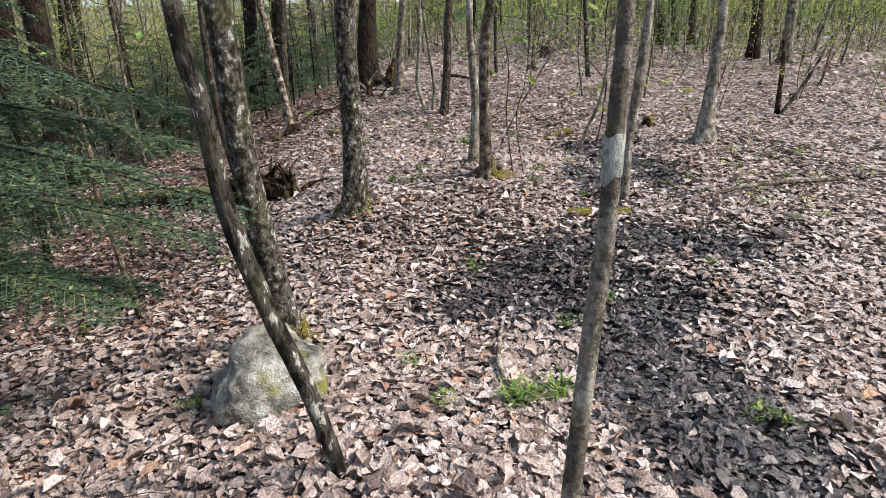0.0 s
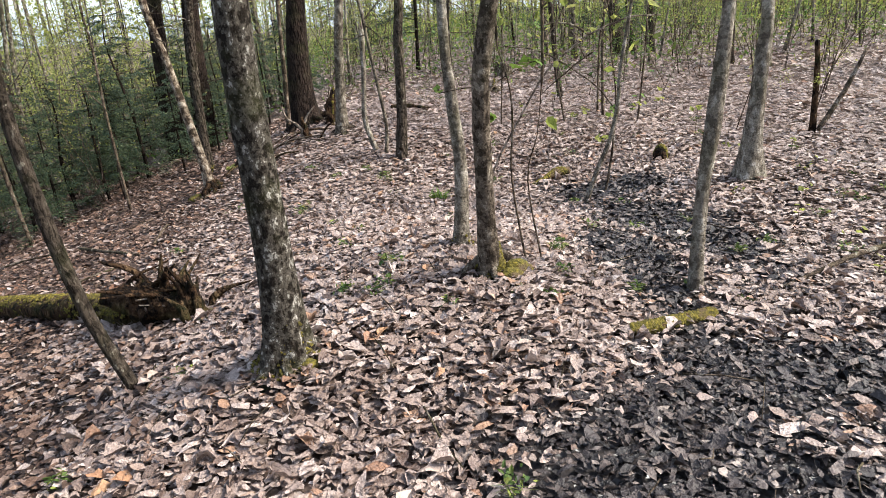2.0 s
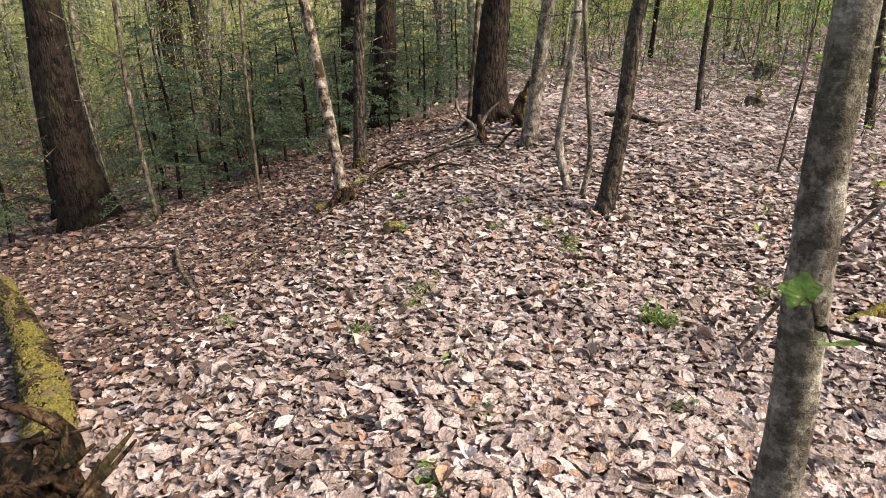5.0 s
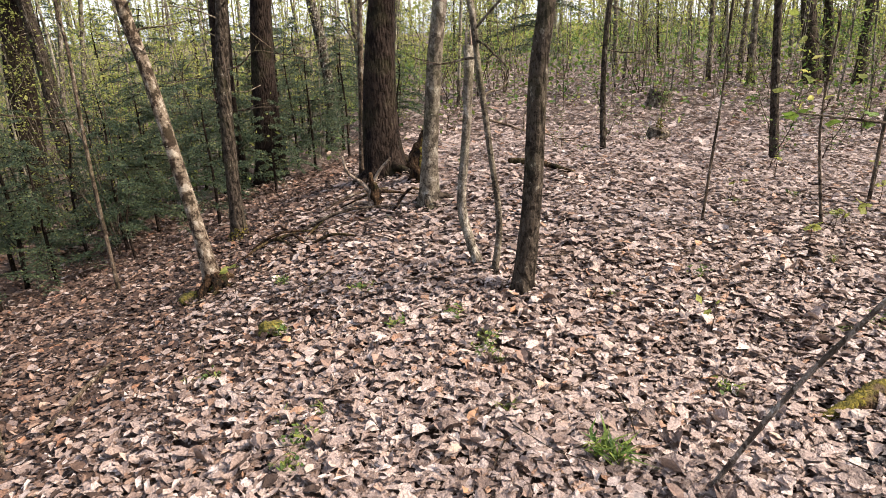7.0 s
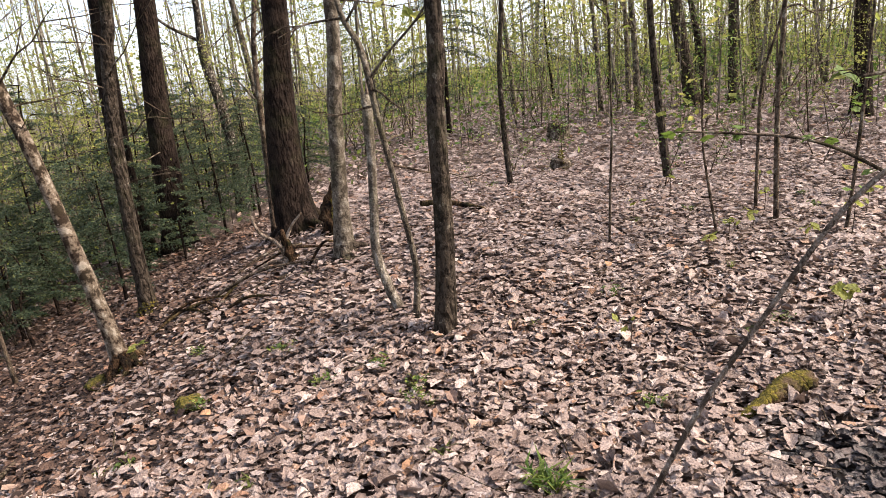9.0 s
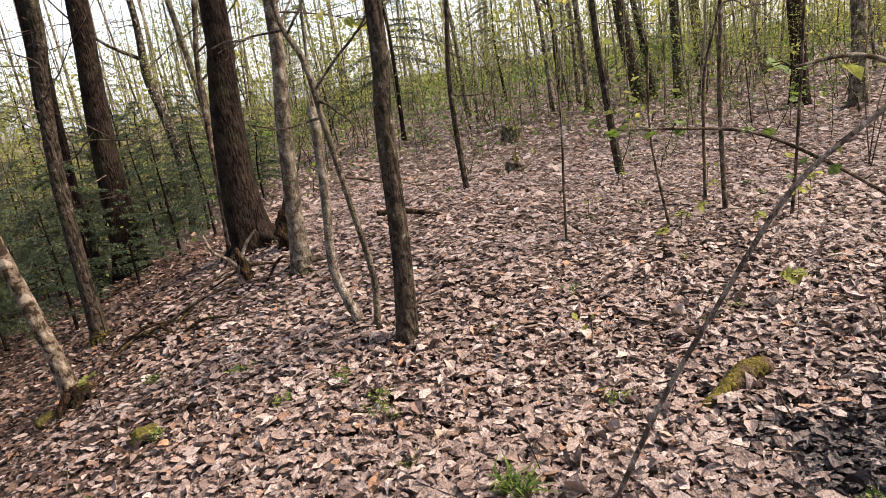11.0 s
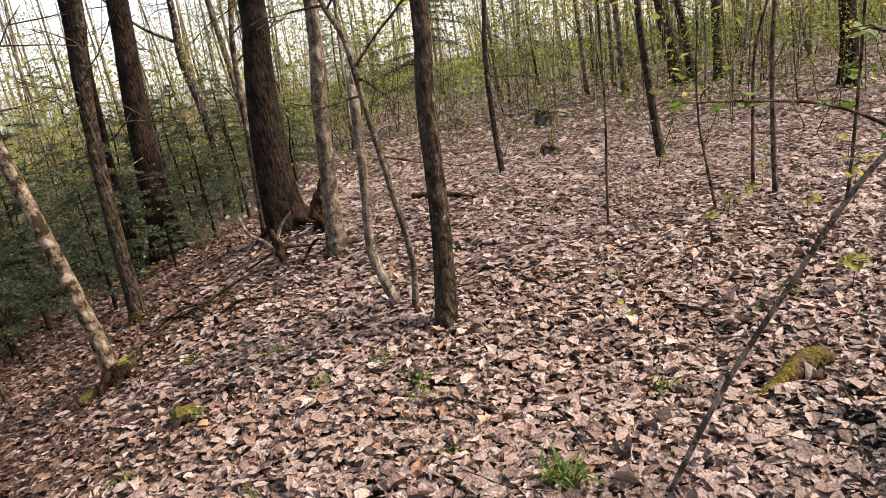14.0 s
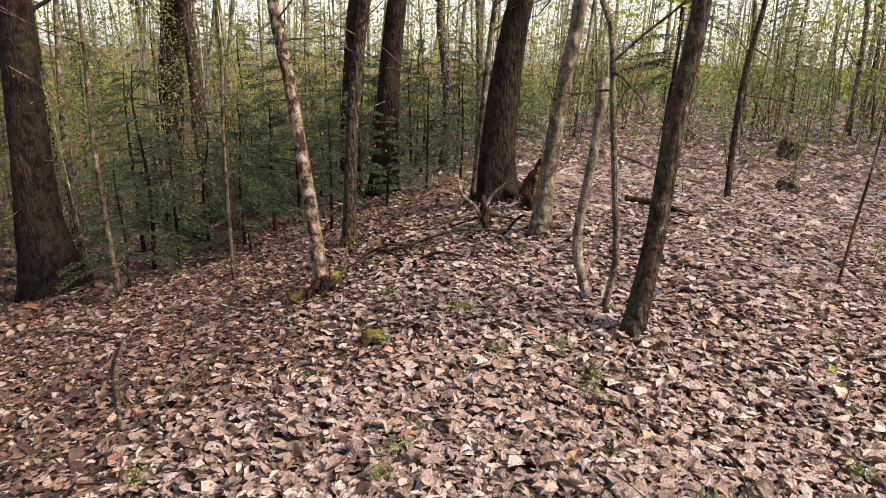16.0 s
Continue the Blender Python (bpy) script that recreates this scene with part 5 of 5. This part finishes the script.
def clear_of(x, y, gap=0.5):
    """Keep the walk, the open floor and the measured stems free."""
    if -3.2 < x < 3.4 and y < 13.5:
        return False
    if -0.3 < x < 4.2 and y < 17:
        return False
    if x > 0 and y < 9 + 0.25 * x and math.hypot(x, y - 4) < 9:
        return False
    if -5.0 < x < 0 and 0 < y < 7:
        return False
    if x < -3 and abs(math.atan2(-x - 0.1, y - 4.8) - math.atan2(6.34, 6.04)) < 0.13 and math.hypot(x, y - 4.8) < 10:
        return False
    return all(math.hypot(x - s[0][0], y - s[0][1]) > gap for s in SKEL.values())


rb = np.random.default_rng(99)
hard_kinds = [hardwood(100 + k, hh, rr0, lv, mt, lm) for k, (hh, rr0, lv, mt, lm) in enumerate((
    (8.0, 0.020, 1300, BARK_FAR, GREEN), (10.0, 0.027, 1300, BARK_FAR, GREEN), (12.0, 0.036, 1300, BARK_FAR, GREEN), (6.0, 0.014, 1300, BARK_FAR, GREEN),
    (13.0, 0.055, 1300, BARK_GREY, GREEN), (9.0, 0.023, 1300, BARK_GREY, GREEN), (7.0, 0.017, 1300, BARK_FAR, UNDERGREEN), (11.0, 0.030, 1300, BARK_FAR, GREEN)))]
placed = []


def scatter(kinds, count, x0, x1, y0, y1, gap, smin=0.8, smax=1.2, test=clear_of, weights=None):
    got, tries = 0, 0
    while got < count and tries < count * 40:
        tries += 1
        x, y = rb.uniform(x0, x1), rb.uniform(y0, y1)
        if not test(x, y) or any(abs(x - a) < gap and abs(y - b) < gap for a, b in placed):
            continue
        placed.append((x, y))
        k = int(rb.integers(0, len(kinds)))
        s = rb.uniform(smin, smax)
        m = Matrix.Translation((x, y, height(x, y))) @ Euler((rb.normal(0, 0.03), rb.normal(0, 0.03), rb.uniform(0, 6.28))).to_matrix().to_4x4() @ Matrix.Diagonal((s, s, s, 1))
        if kinds[k].get("used"):
            copy_thing(kinds[k], m)
        else:
            kinds[k].matrix_basis = m
            kinds[k]["used"] = 1
        got += 1


scatter(hard_kinds, 70, -14, 20, 14, 27, 0.45)
scatter(hard_kinds, 90, -30, 34, 24, 42, 0.6)
scatter(hard_kinds, 16, 5, 18, 10, 24, 0.6)
scatter(hard_kinds, 60, -32, -7, 13, 36, 0.6, 0.7, 1.1)
scatter(hard_kinds, 18, -16, -6.0, 11, 18, 0.5, 0.6, 1.0, test=lambda x, y: clear_of(x, y) and math.hypot(x, y - 4.8) > 10)
scatter(hard_kinds, 10, -14, 4, -16, -5, 1.2)
hem_kinds = [hemlock(200 + k, hh, sp2, tr2, "young dark green hemlock with drooping sprays in the thicket") for k, (hh, sp2, tr2) in enumerate(((2.2, 1.1, 22), (3.2, 1.4, 28), (4.6, 1.7, 34), (1.5, 0.9, 16)))]


def west(x, y):
    t = min(max((-6.3 * (x + 0.1) + 6.0 * (y - 4.8)) / 75.7, 0), 1)
    if math.hypot(x + 0.1 + 6.3 * t, y - 4.8 - 6.0 * t) < 0.9:
        return False
    return clear_of(x, y, 0.25) or (x < -2.8 and 7.5 < y and all(math.hypot(x - s[0][0], y - s[0][1]) > 0.3 for s in SKEL.values()) and x < -3.2 - 0.15 * (y - 8))


scatter([hem_kinds[k] for k in (0, 1, 3)], 26, -13, -3.6, 8.5, 20, 0.5, 0.55, 0.85, west)
scatter(hem_kinds, 26, -18, 9, 17, 32, 0.9, 0.8, 1.25)
scatter([hem_kinds[k] for k in (1, 2)], 26, -26, -7, 14, 32, 0.9, 0.9, 1.4)
THICKET = tuple((-0.1 - math.sin(radians(a)) * d, 4.8 + math.cos(radians(a)) * d, k, s) for a, d, k, s in (
    (41, 7.4, 0, 0.8), (37, 7.8, 0, 0.9), (34.5, 8.6, 1, 0.7), (31, 7.3, 3, 0.9), (29, 8.8, 0, 1.0), (24, 7.4, 0, 0.8), (38, 10, 1, 0.7), (33, 10.3, 1, 0.8), (27, 9.8, 1, 0.75), (22, 9.0, 0, 1.0), (56, 7.6, 1, 0.7),
    (60, 7.0, 1, 0.8), (64, 8.0, 1, 0.8), (19, 8.4, 3, 1.0), (15.5, 9.3, 0, 0.9), (12.5, 9.4, 0, 0.9), (17, 10.4, 1, 0.75), (13, 11, 1, 0.8),
    (16, 12, 1, 0.9), (20, 11.4, 1, 0.85), (23, 10.8, 0, 1.1), (25, 12, 1, 0.85), (29, 11.6, 1, 0.8), (10, 12.5, 0, 1.1), (8, 11.2, 3, 1.1), (21.5, 12.8, 1, 0.95), (18, 13.6, 1, 1.0), (32, 12.4, 1, 0.85), (14, 14, 1, 1.0), (26, 14, 1, 1.0)))
for x, y, k, s in ((-2.95, 4.35, 1, 0.8), (-3.6, 5.3, 1, 0.9), (-3.9, 4.2, 0, 1.0), (-4.6, 6.2, 1, 1.0), (-7.6, 10.6, 1, 1.0), (-5.3, 11.2, 1, 0.9), (-4.4, 11.8, 0, 1.0), (-6.6, 12.6, 1, 1.0)) + THICKET:
    copy_thing(hem_kinds[k], Matrix.Translation((x, y, height(x, y))) @ Matrix.Rotation(x * 3 + y, 4, "Z") @ Matrix.Diagonal((s, s, s, 1)))


def hanging_bough(tree, start, end, width, seed):
    """One long drooping bough: a bare axis, flat feathery side twigs in two rows, short needles along each."""
    r = np.random.default_rng(seed)
    b = np.array(tree.location)
    p0, p1 = np.array(start) - b, np.array(end) - b
    d = (p1 - p0) / np.linalg.norm(p1 - p0)
    q = catmull([p0, p0 * 0.66 + p1 * 0.34 + [0, 0, 0.10], p0 * 0.33 + p1 * 0.67 + [0, 0, 0.08], p1], 14)
    v, f = tube(q, np.linspace(0.011, 0.002, len(q)), 6)
    bough = part("bough", v, f, BARK_DARK, tree)
    sd = np.cross(d, [0, 0, 1.0])
    twigs, pos, dirs = [], [], []
    for j in range(5, len(q)):
        for sgn in (-1, 1):
            tl = width * (1 - 0.75 * (j / len(q)) ** 2) * r.uniform(0.55, 1.1)
            dr = sd * sgn * 0.75 + d * 0.6 + r.normal(0, 0.08, 3)
            end2 = q[j] + dr * tl + np.array([0, 0, -tl * r.uniform(0.15, 0.45)])
            mid = (q[j] + end2) / 2 + [0, 0, tl * 0.06]
            twigs.append(tube(np.array([q[j], mid, end2]), [0.003, 0.002, 0.001], 3))
            for a, c in ((q[j], mid), (mid, end2)):
                m = max(10, int(tl / 0.0032))
                t = r.uniform(0, 1, m)
                pos.append(a + (c - a) * t[:, None])
                lateral = np.cross(dr, [0, 0, 1.0]) * np.where(r.uniform(0, 1, m) < 0.5, -1, 1)[:, None]
                dirs.append(lateral * 0.9 + dr * 0.5 + r.normal(0, 0.15, (m, 3)))
    pos, dirs = np.vstack(pos), np.vstack(dirs)
    dirs /= np.linalg.norm(dirs, axis=1)[:, None]
    s = r.uniform(0.016, 0.030, len(pos))[:, None]
    side = np.cross(dirs, unit(len(pos), r, 0.25))
    side /= np.linalg.norm(side, axis=1)[:, None]
    vv = np.stack([pos, pos + dirs * s * 0.5 + side * s * 0.20, pos + dirs * s, pos + dirs * s * 0.5 - side * s * 0.20], 1).reshape(-1, 3)
    ff = (np.array([[0, 1, 2, 3]])[None] + (np.arange(len(pos)) * 4)[:, None, None]).reshape(-1, 4)
    nv, nf = merge([(vv, [ff])] + twigs)
    tagged(part("needle_spray", nv, nf, NEEDLES, bough, "flat feathery green needle spray", smooth=False), kind="stuff")


way_hemlock = thing("young_hemlock", "young hemlock with long drooping feathery boughs beside the boulder", "hemlock", (-2.75, 2.35, height(-2.75, 2.35)), "hemlocks of the thicket")
v, f = tube(catmull(np.array([(0, 0, -0.1), (0.03, 0.0, 1.0), (0.0, 0.02, 2.2), (0.02, 0, 3.2)]), 6), np.linspace(0.045, 0.006, 19), 9, 0.05, 4, 0.4)
part("trunk", v, f, BARK_DARK, way_hemlock)
for k, (z0, end, wd) in enumerate(((1.25, (-0.74, 2.12, 0.96), 0.36), (1.00, (-0.98, 2.45, 0.72), 0.36), (1.55, (-1.02, 2.60, 1.22), 0.38), (0.75, (-1.15, 1.95, 0.66), 0.34), (0.55, (-1.35, 2.60, 0.42), 0.36), (1.75, (-1.20, 2.10, 1.40), 0.36), (1.35, (-1.10, 2.90, 1.00), 0.38), (1.45, (-1.25, 1.85, 1.12), 0.34), (1.1, (-1.55, 3.10, 0.85), 0.36), (2.1, (-1.9, 2.9, 1.8), 0.36), (0.4, (-1.7, 1.9, 0.25), 0.3))):
    hanging_bough(way_hemlock, (-2.73, 2.35, z0), end, wd, 900 + k)


def shoot(seed, h, leaves, lm):
    r = np.random.default_rng(seed)
    e = thing("understory_shoot", "thin leafy shoot of the forest understory", "shoot", (0, 0, 0), "understory shoots")
    twigs, pts = [], []
    for k in range(int(r.integers(1, 4))):
        d = np.array([r.normal(0, 0.25), r.normal(0, 0.25), 1.0])
        p = [np.array([r.normal(0, .03), r.normal(0, .03), -0.05])]
        for j in range(4):
            d = d + r.normal(0, 0.14, 3)
            p.append(p[-1] + d / np.linalg.norm(d) * h / 4 * r.uniform(0.7, 1.1))
        q = catmull(p, 3)
        twigs.append(tube(q, np.linspace(0.009, 0.003, len(q)), 5))
        pts.append(q[4:])
        for j in range(4):
            i = int(r.integers(4, len(q)))
            s = q[i] + unit(1, r)[0] * np.array([1, 1, 0.4]) * h * 0.22
            twigs.append(tube(np.array([q[i], (q[i] + s) / 2 + [0, 0, 0.03], s]), [0.004, 0.003, 0.002], 4))
            pts.append(np.array([s, (q[i] + s) / 2]))
    v, f = merge(twigs)
    part("stem", v, f, TWIG, e)
    tips = np.vstack(pts)
    pos = tips[r.integers(0, len(tips), leaves)] + r.normal(0, 0.06, (leaves, 3))
    v, f = leaf_cloud(pos, r.uniform(0.022, 0.050, leaves), unit(leaves, r, 0.5), r.uniform(0, 6.28, leaves), r.uniform(0.2, 0.9, leaves))
    tagged(part("foliage", v, f, lm, e, smooth=False), kind="stuff")
    return e


shoot_kinds = [shoot(300 + k, hh, lv, lm) for k, (hh, lv, lm) in enumerate(((1.2, 120, UNDERGREEN), (1.8, 210, GREEN), (2.6, 360, GREEN), (0.7, 60, UNDERGREEN), (3.4, 500, GREEN), (4.4, 680, GREEN), (3.8, 560, GREEN)))]
scatter([shoot_kinds[k] for k in (0, 1, 3)], 50, -14, -3.6, 8.5, 18, 0.3, 0.7, 1.2, lambda x, y: west(x, y) and math.hypot(x, y - 4.8) > 8.0)
scatter(shoot_kinds, 70, -12, 20, 13, 27, 0.35)
scatter(shoot_kinds[1:], 80, -2, 16, 14, 28, 0.3, 0.9, 1.5)
scatter(shoot_kinds[2:], 60, -26, 30, 22, 42, 0.4, 1.0, 1.6)
scatter([shoot_kinds[k] for k in (2, 4, 5)], 46, -13, -3.6, 9, 19, 0.3, 0.8, 1.2, lambda x, y: west(x, y) and math.hypot(x, y - 4.8) > 7.5)
scatter([shoot_kinds[k] for k in (0, 3)], 16, 0.6, 5.5, 10.8, 14.5, 0.5, 0.5, 0.9, lambda x, y: all(math.hypot(x - s[0][0], y - s[0][1]) > 0.3 for s in SKEL.values()))
scatter(shoot_kinds, 18, 3.4, 10, 4.5, 14, 0.5, 0.6, 1.0, lambda x, y: math.hypot(x, y - 4) > 5.2 and all(math.hypot(x - s[0][0], y - s[0][1]) > 0.3 for s in SKEL.values()))

for x, y, k, g in ((4.9, 6.7, 4, 0.55), (5.3, 7.7, 5, 0.5), (5.0, 8.8, 2, 0.8), (5.9, 7.2, 4, 0.7), (4.5, 6.0, 2, 0.55), (4.2, 5.2, 1, 0.7), (4.9, 5.6, 4, 0.5), (5.6, 8.4, 5, 0.6), (3.9, 4.6, 1, 0.6)):
    copy_thing(shoot_kinds[k], Matrix.Translation((x, y, height(x, y))) @ Matrix.Rotation(x * 5, 4, "Z") @ Matrix.Diagonal((g, g, g, 1)))

# far wood: uncounted stems and their haze of leaves
fr = np.random.default_rng(55)
pieces = []
for k in range(700):
    a = fr.uniform(0, 6.283)
    rad = fr.uniform(38, 85)
    x, y = math.sin(a) * rad, 6 + math.cos(a) * rad
    h = fr.uniform(9, 17)
    z = height(x, y)
    r0 = fr.uniform(0.04, 0.13)
    bx, by = fr.normal(0, 0.5, 2)
    pieces.append(tube(np.array([(x, y, z - 0.2), (x + bx * 0.4, y + by * 0.4, z + h * 0.5), (x + bx, y + by, z + h)]), [r0, r0 * 0.7, 0.02], 5))
v, f = merge(pieces)
tagged(part("far_wood_stems", v, f, BARK_FAR), "grey stems of the far wood", "woods", kind="stuff")
nl = 120000
a = fr.uniform(0, 6.283, nl)
rad = fr.uniform(34, 80, nl)
x, y = np.sin(a) * rad, 6 + np.cos(a) * rad
clump = np.array([noise.noise((p * 0.18, q * 0.18, 0)) for p, q in zip(x, y)])
z = land(x, y) + fr.uniform(0.0, 1, nl) ** 1.3 * (6.0 + 7 * clump) * np.where(x < -6, 1.15, 1.05)
v, f = leaf_cloud(np.stack([x, y, z], -1), fr.uniform(0.16, 0.42, nl), unit(nl, fr, 1.0), fr.uniform(0, 6.28, nl), fr.uniform(0.3, 1, nl), False)
tagged(part("far_wood_foliage", v, f, GREEN, smooth=False), "hazy light green foliage of the far wood", "woods", kind="stuff")


# low brush: fine spring leaves hanging in drifts between the stems, on hair-thin shoots
nb = 170000
x, y = fr.uniform(-30, 30, nb), fr.uniform(12.5, 36, nb)
clump = np.array([noise.noise((p * 0.33, q * 0.33, 4)) for p, q in zip(x, y)])
ok = (clump > fr.uniform(-0.25, 0.35, nb)) & ~((x > -1) & (x < 4.0) & (y < 15))
x, y, clump = x[ok], y[ok], clump[ok]
z = land(x, y) + 0.15 + fr.uniform(0, 1, len(x)) ** 1.25 * (3.2 + 4.5 * np.clip(clump, 0, 1))
v, f = leaf_cloud(np.stack([x, y, z], -1), fr.uniform(0.035, 0.08, len(x)), unit(len(x), fr, 0.7), fr.uniform(0, 6.28, len(x)), fr.uniform(0.2, 1, len(x)), False)
lf = (v, f)
st = []
for k in range(0, len(x), 45):
    zz = height(x[k], y[k])
    bx, by = fr.normal(0, 0.25, 2)
    st.append(tube(np.array([(x[k], y[k], zz - 0.05), (x[k] + bx * 0.4, y[k] + by * 0.4, zz + 1.3), (x[k] + bx, y[k] + by, zz + fr.uniform(1.8, 4.5))]), [0.007, 0.005, 0.002], 4))
v, f = merge(st)
tagged(part("brush_stems", v, f, BARK_FAR), "thin grey shoots of the brush between the trees", "brush", kind="stuff")
ng = 90000
a, rad = fr.uniform(0, 6.283, ng), 9 + fr.uniform(0, 1, ng) ** 0.8 * 55
x, y = np.sin(a) * rad, 5 + np.cos(a) * rad
ok = (y > 12.0 + 0.2 * np.abs(x)) | (x < -9) | (y < -4) | (x > 14)
x, y, rad = x[ok], y[ok], rad[ok]
z = land(x, y) + fr.uniform(0.02, 1, len(x)) ** 1.6 * (0.25 + 0.02 * rad)
v, f = leaf_cloud(np.stack([x, y, z], -1), (0.03 + 0.006 * rad) * fr.uniform(0.6, 1.4, len(x)), unit(len(x), fr, 0.5), fr.uniform(0, 6.28, len(x)), fr.uniform(0.2, 1, len(x)), False)
tagged(part("ground_cover", v, f, UNDERGREEN, smooth=False), "low green plants covering the floor of the far wood", "ground cover", kind="stuff")
tagged(part("brush_foliage", lf[0], lf[1], GREEN, smooth=False), "light green spring leaves of the brush between the trees", "brush", kind="stuff")


# ---- leaf litter ----
def wetness(x, y):
    w = np.full(np.shape(x), 9.0)
    wob = np.array([noise.noise((p * 1.6, q * 1.6, 5)) for p, q in zip(x, y)]) * 0.45
    for cx, cy, ax, ay in HOLLOWS:
        w = np.minimum(w, np.hypot((x - cx) / ax, (y - cy) / ay))
    return w + wob


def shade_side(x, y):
    """0 on the open floor, 1 under the hemlocks on the slope, where litter is coloured as shaded."""
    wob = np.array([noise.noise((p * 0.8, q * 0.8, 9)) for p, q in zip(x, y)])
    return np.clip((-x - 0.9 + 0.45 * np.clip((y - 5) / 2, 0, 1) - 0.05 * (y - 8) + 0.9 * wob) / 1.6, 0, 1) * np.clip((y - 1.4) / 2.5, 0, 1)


def litter(name, label, n, x0, x1, y0, y1, smin, smax, lift, material, keep, tilt=0.24, shape=flat_leaves):
    r = np.random.default_rng(n)
    x, y = r.uniform(x0, x1, n), r.uniform(y0, y1, n)
    k = keep(x, y, r)
    x, y = x[k], y[k]
    n = len(x)
    z = land(x, y) + r.uniform(-0.012, lift, n) + np.array([noise.noise((p * 1.3, q * 1.3, 0)) * 0.035 for p, q in zip(x, y)])
    size = np.clip(r.lognormal(-0.08, 0.42, n), 0.35, 2.0) * (smin + smax) / 2
    v, f = shape(np.stack([x, y, z], -1), size, unit(n, r, tilt), r.uniform(0, 6.28, n), r.uniform(-0.7, 1.2, n))
    return tagged(part(name, v, f, material, smooth=True), label, "leaf litter", kind="stuff")


def near_walk(x, y):
    """1 on the floor beside the walk, fading to 0 around it."""
    return np.clip(np.minimum(np.minimum(x + 2.8, 3.2 - x), np.minimum(y - 0.1, 9.0 - y)) / 1.0, 0, 1)


def dry_place(x, y, r):
    return (wetness(x, y) > r.uniform(0.55, 1.25, len(x))) & (shade_side(x, y) < r.uniform(0.15, 1.15, len(x)))


litter("leaf_litter", "pale tan curled dead leaves lying thick on the forest floor", 146000, -2.8, 3.2, 0.1, 9.0, 0.034, 0.064, 0.036, LITTER,
       lambda x, y, r: (near_walk(x, y) > r.uniform(0, 1, len(x))) & dry_place(x, y, r), tilt=0.13, shape=curled_leaves)
litter("leaf_litter_around", "pale tan dead leaves on the floor round the clearing", 270000, -5.6, 6.6, -2.2, 14.0, 0.036, 0.064, 0.034, LITTER,
       lambda x, y, r: (near_walk(x, y) <= r.uniform(0, 1, len(x))) & (np.minimum(np.minimum(x + 5.6, 6.6 - x), np.minimum(y + 2.2, 14.0 - y)) > r.uniform(0, 1.2, len(x))) & dry_place(x, y, r), tilt=0.17)
# slope litter: brown leaves whose dark tone also paints the hemlock shade
litter("brown_leaf_litter", "brown needle-strewn leaves on the hemlock slope, darkened for the hemlocks' shade", 100000, -6.5, -0.4, 1.4, 14.0, 0.032, 0.062, 0.030, SHADE_LITTER,
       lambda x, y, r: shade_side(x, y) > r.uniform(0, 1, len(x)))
litter("wet_leaf_litter", "blackened wet leaves in the muddy hollow", 60000, -0.6, 2.8, 0.9, 7.6, 0.030, 0.056, 0.018, WET_LITTER, lambda x, y, r: wetness(x, y) < r.uniform(0.5, 1.4, len(x)), tilt=0.18, shape=curled_leaves)
litter("leaf_litter_beyond", "dead leaves covering the floor of the wood behind", 170000, -15, 17, -5, 28, 0.055, 0.105, 0.04, LITTER,
       lambda x, y, r: (np.maximum(np.maximum(-4.6 - x, x - 5.6), np.maximum(-1.4 - y, y - 12.8)) > r.uniform(-1.0, 0.4, len(x))) & (shade_side(x, y) < r.uniform(0.1, 1.15, len(x))), tilt=0.25)
# same shade-darkened leaves, coarser, further down
litter("brown_leaf_litter", "brown leaves further down the slope, darkened for the hemlocks' shade", 40000, -15, -5.5, 1.4, 20, 0.06, 0.11, 0.04, SHADE_LITTER, lambda x, y, r: shade_side(x, y) > r.uniform(0, 1, len(x)))

# fine fallen twigs lying all over the litter
tw = np.random.default_rng(31)
pieces = []
for k in range(420):
    x, y = tw.uniform(-4, 4.5), tw.uniform(1.2, 12)
    a, ln = tw.uniform(0, 6.28), tw.uniform(0.08, 0.35)
    p = []
    for t in (-0.5, 0.0, 0.5):
        qx, qy = x + math.cos(a) * ln * t + tw.normal(0, 0.012), y + math.sin(a) * ln * t + tw.normal(0, 0.012)
        p.append((qx, qy, height(qx, qy) + noise.noise((qx * 1.3, qy * 1.3, 0)) * 0.035 + tw.uniform(0.02, 0.045)))
    r0 = tw.uniform(0.0015, 0.0045)
    pieces.append(tube(np.array(p), [r0, r0 * 0.9, r0 * 0.6], 4))
v, f = merge(pieces)
tagged(part("fallen_twigs", v, f, TWIG), "fine dark twigs strewn over the dead leaves", "twigs", kind="stuff")

# single dead leaves lying loose on top, nearest the walk
kinds = []
for k in range(8):
    rk = np.random.default_rng(400 + k)
    v, f = curled_leaves(np.zeros((1, 3)), np.array([1.0]), np.array([[0, 0, 1.0]]), np.zeros(1), np.array([rk.uniform(0.4, 1.0)]))
    kinds.append(raw_mesh("leaf", v, f, LOOSE))
rk = np.random.default_rng(77)
count = 0
while count < 280:
    x, y = rk.uniform(-1.6, 1.8), rk.uniform(1.7, 9.0)
    if wetness(np.array([x]), np.array([y]))[0] < 1.05:
        continue
    ob = new("leaf", kinds[count % 8])
    s = rk.uniform(0.05, 0.09)
    ob.matrix_basis = Matrix.Translation((x, y, height(x, y) + rk.uniform(0.030, 0.045) + noise.noise((x * 1.3, y * 1.3, 0)) * 0.035)) @ Euler((rk.normal(0, 0.2), rk.normal(0, 0.2), rk.uniform(0, 6.28))).to_matrix().to_4x4() @ Matrix.Diagonal((s, s, s, 1))
    ob.parent = ground
    count += 1
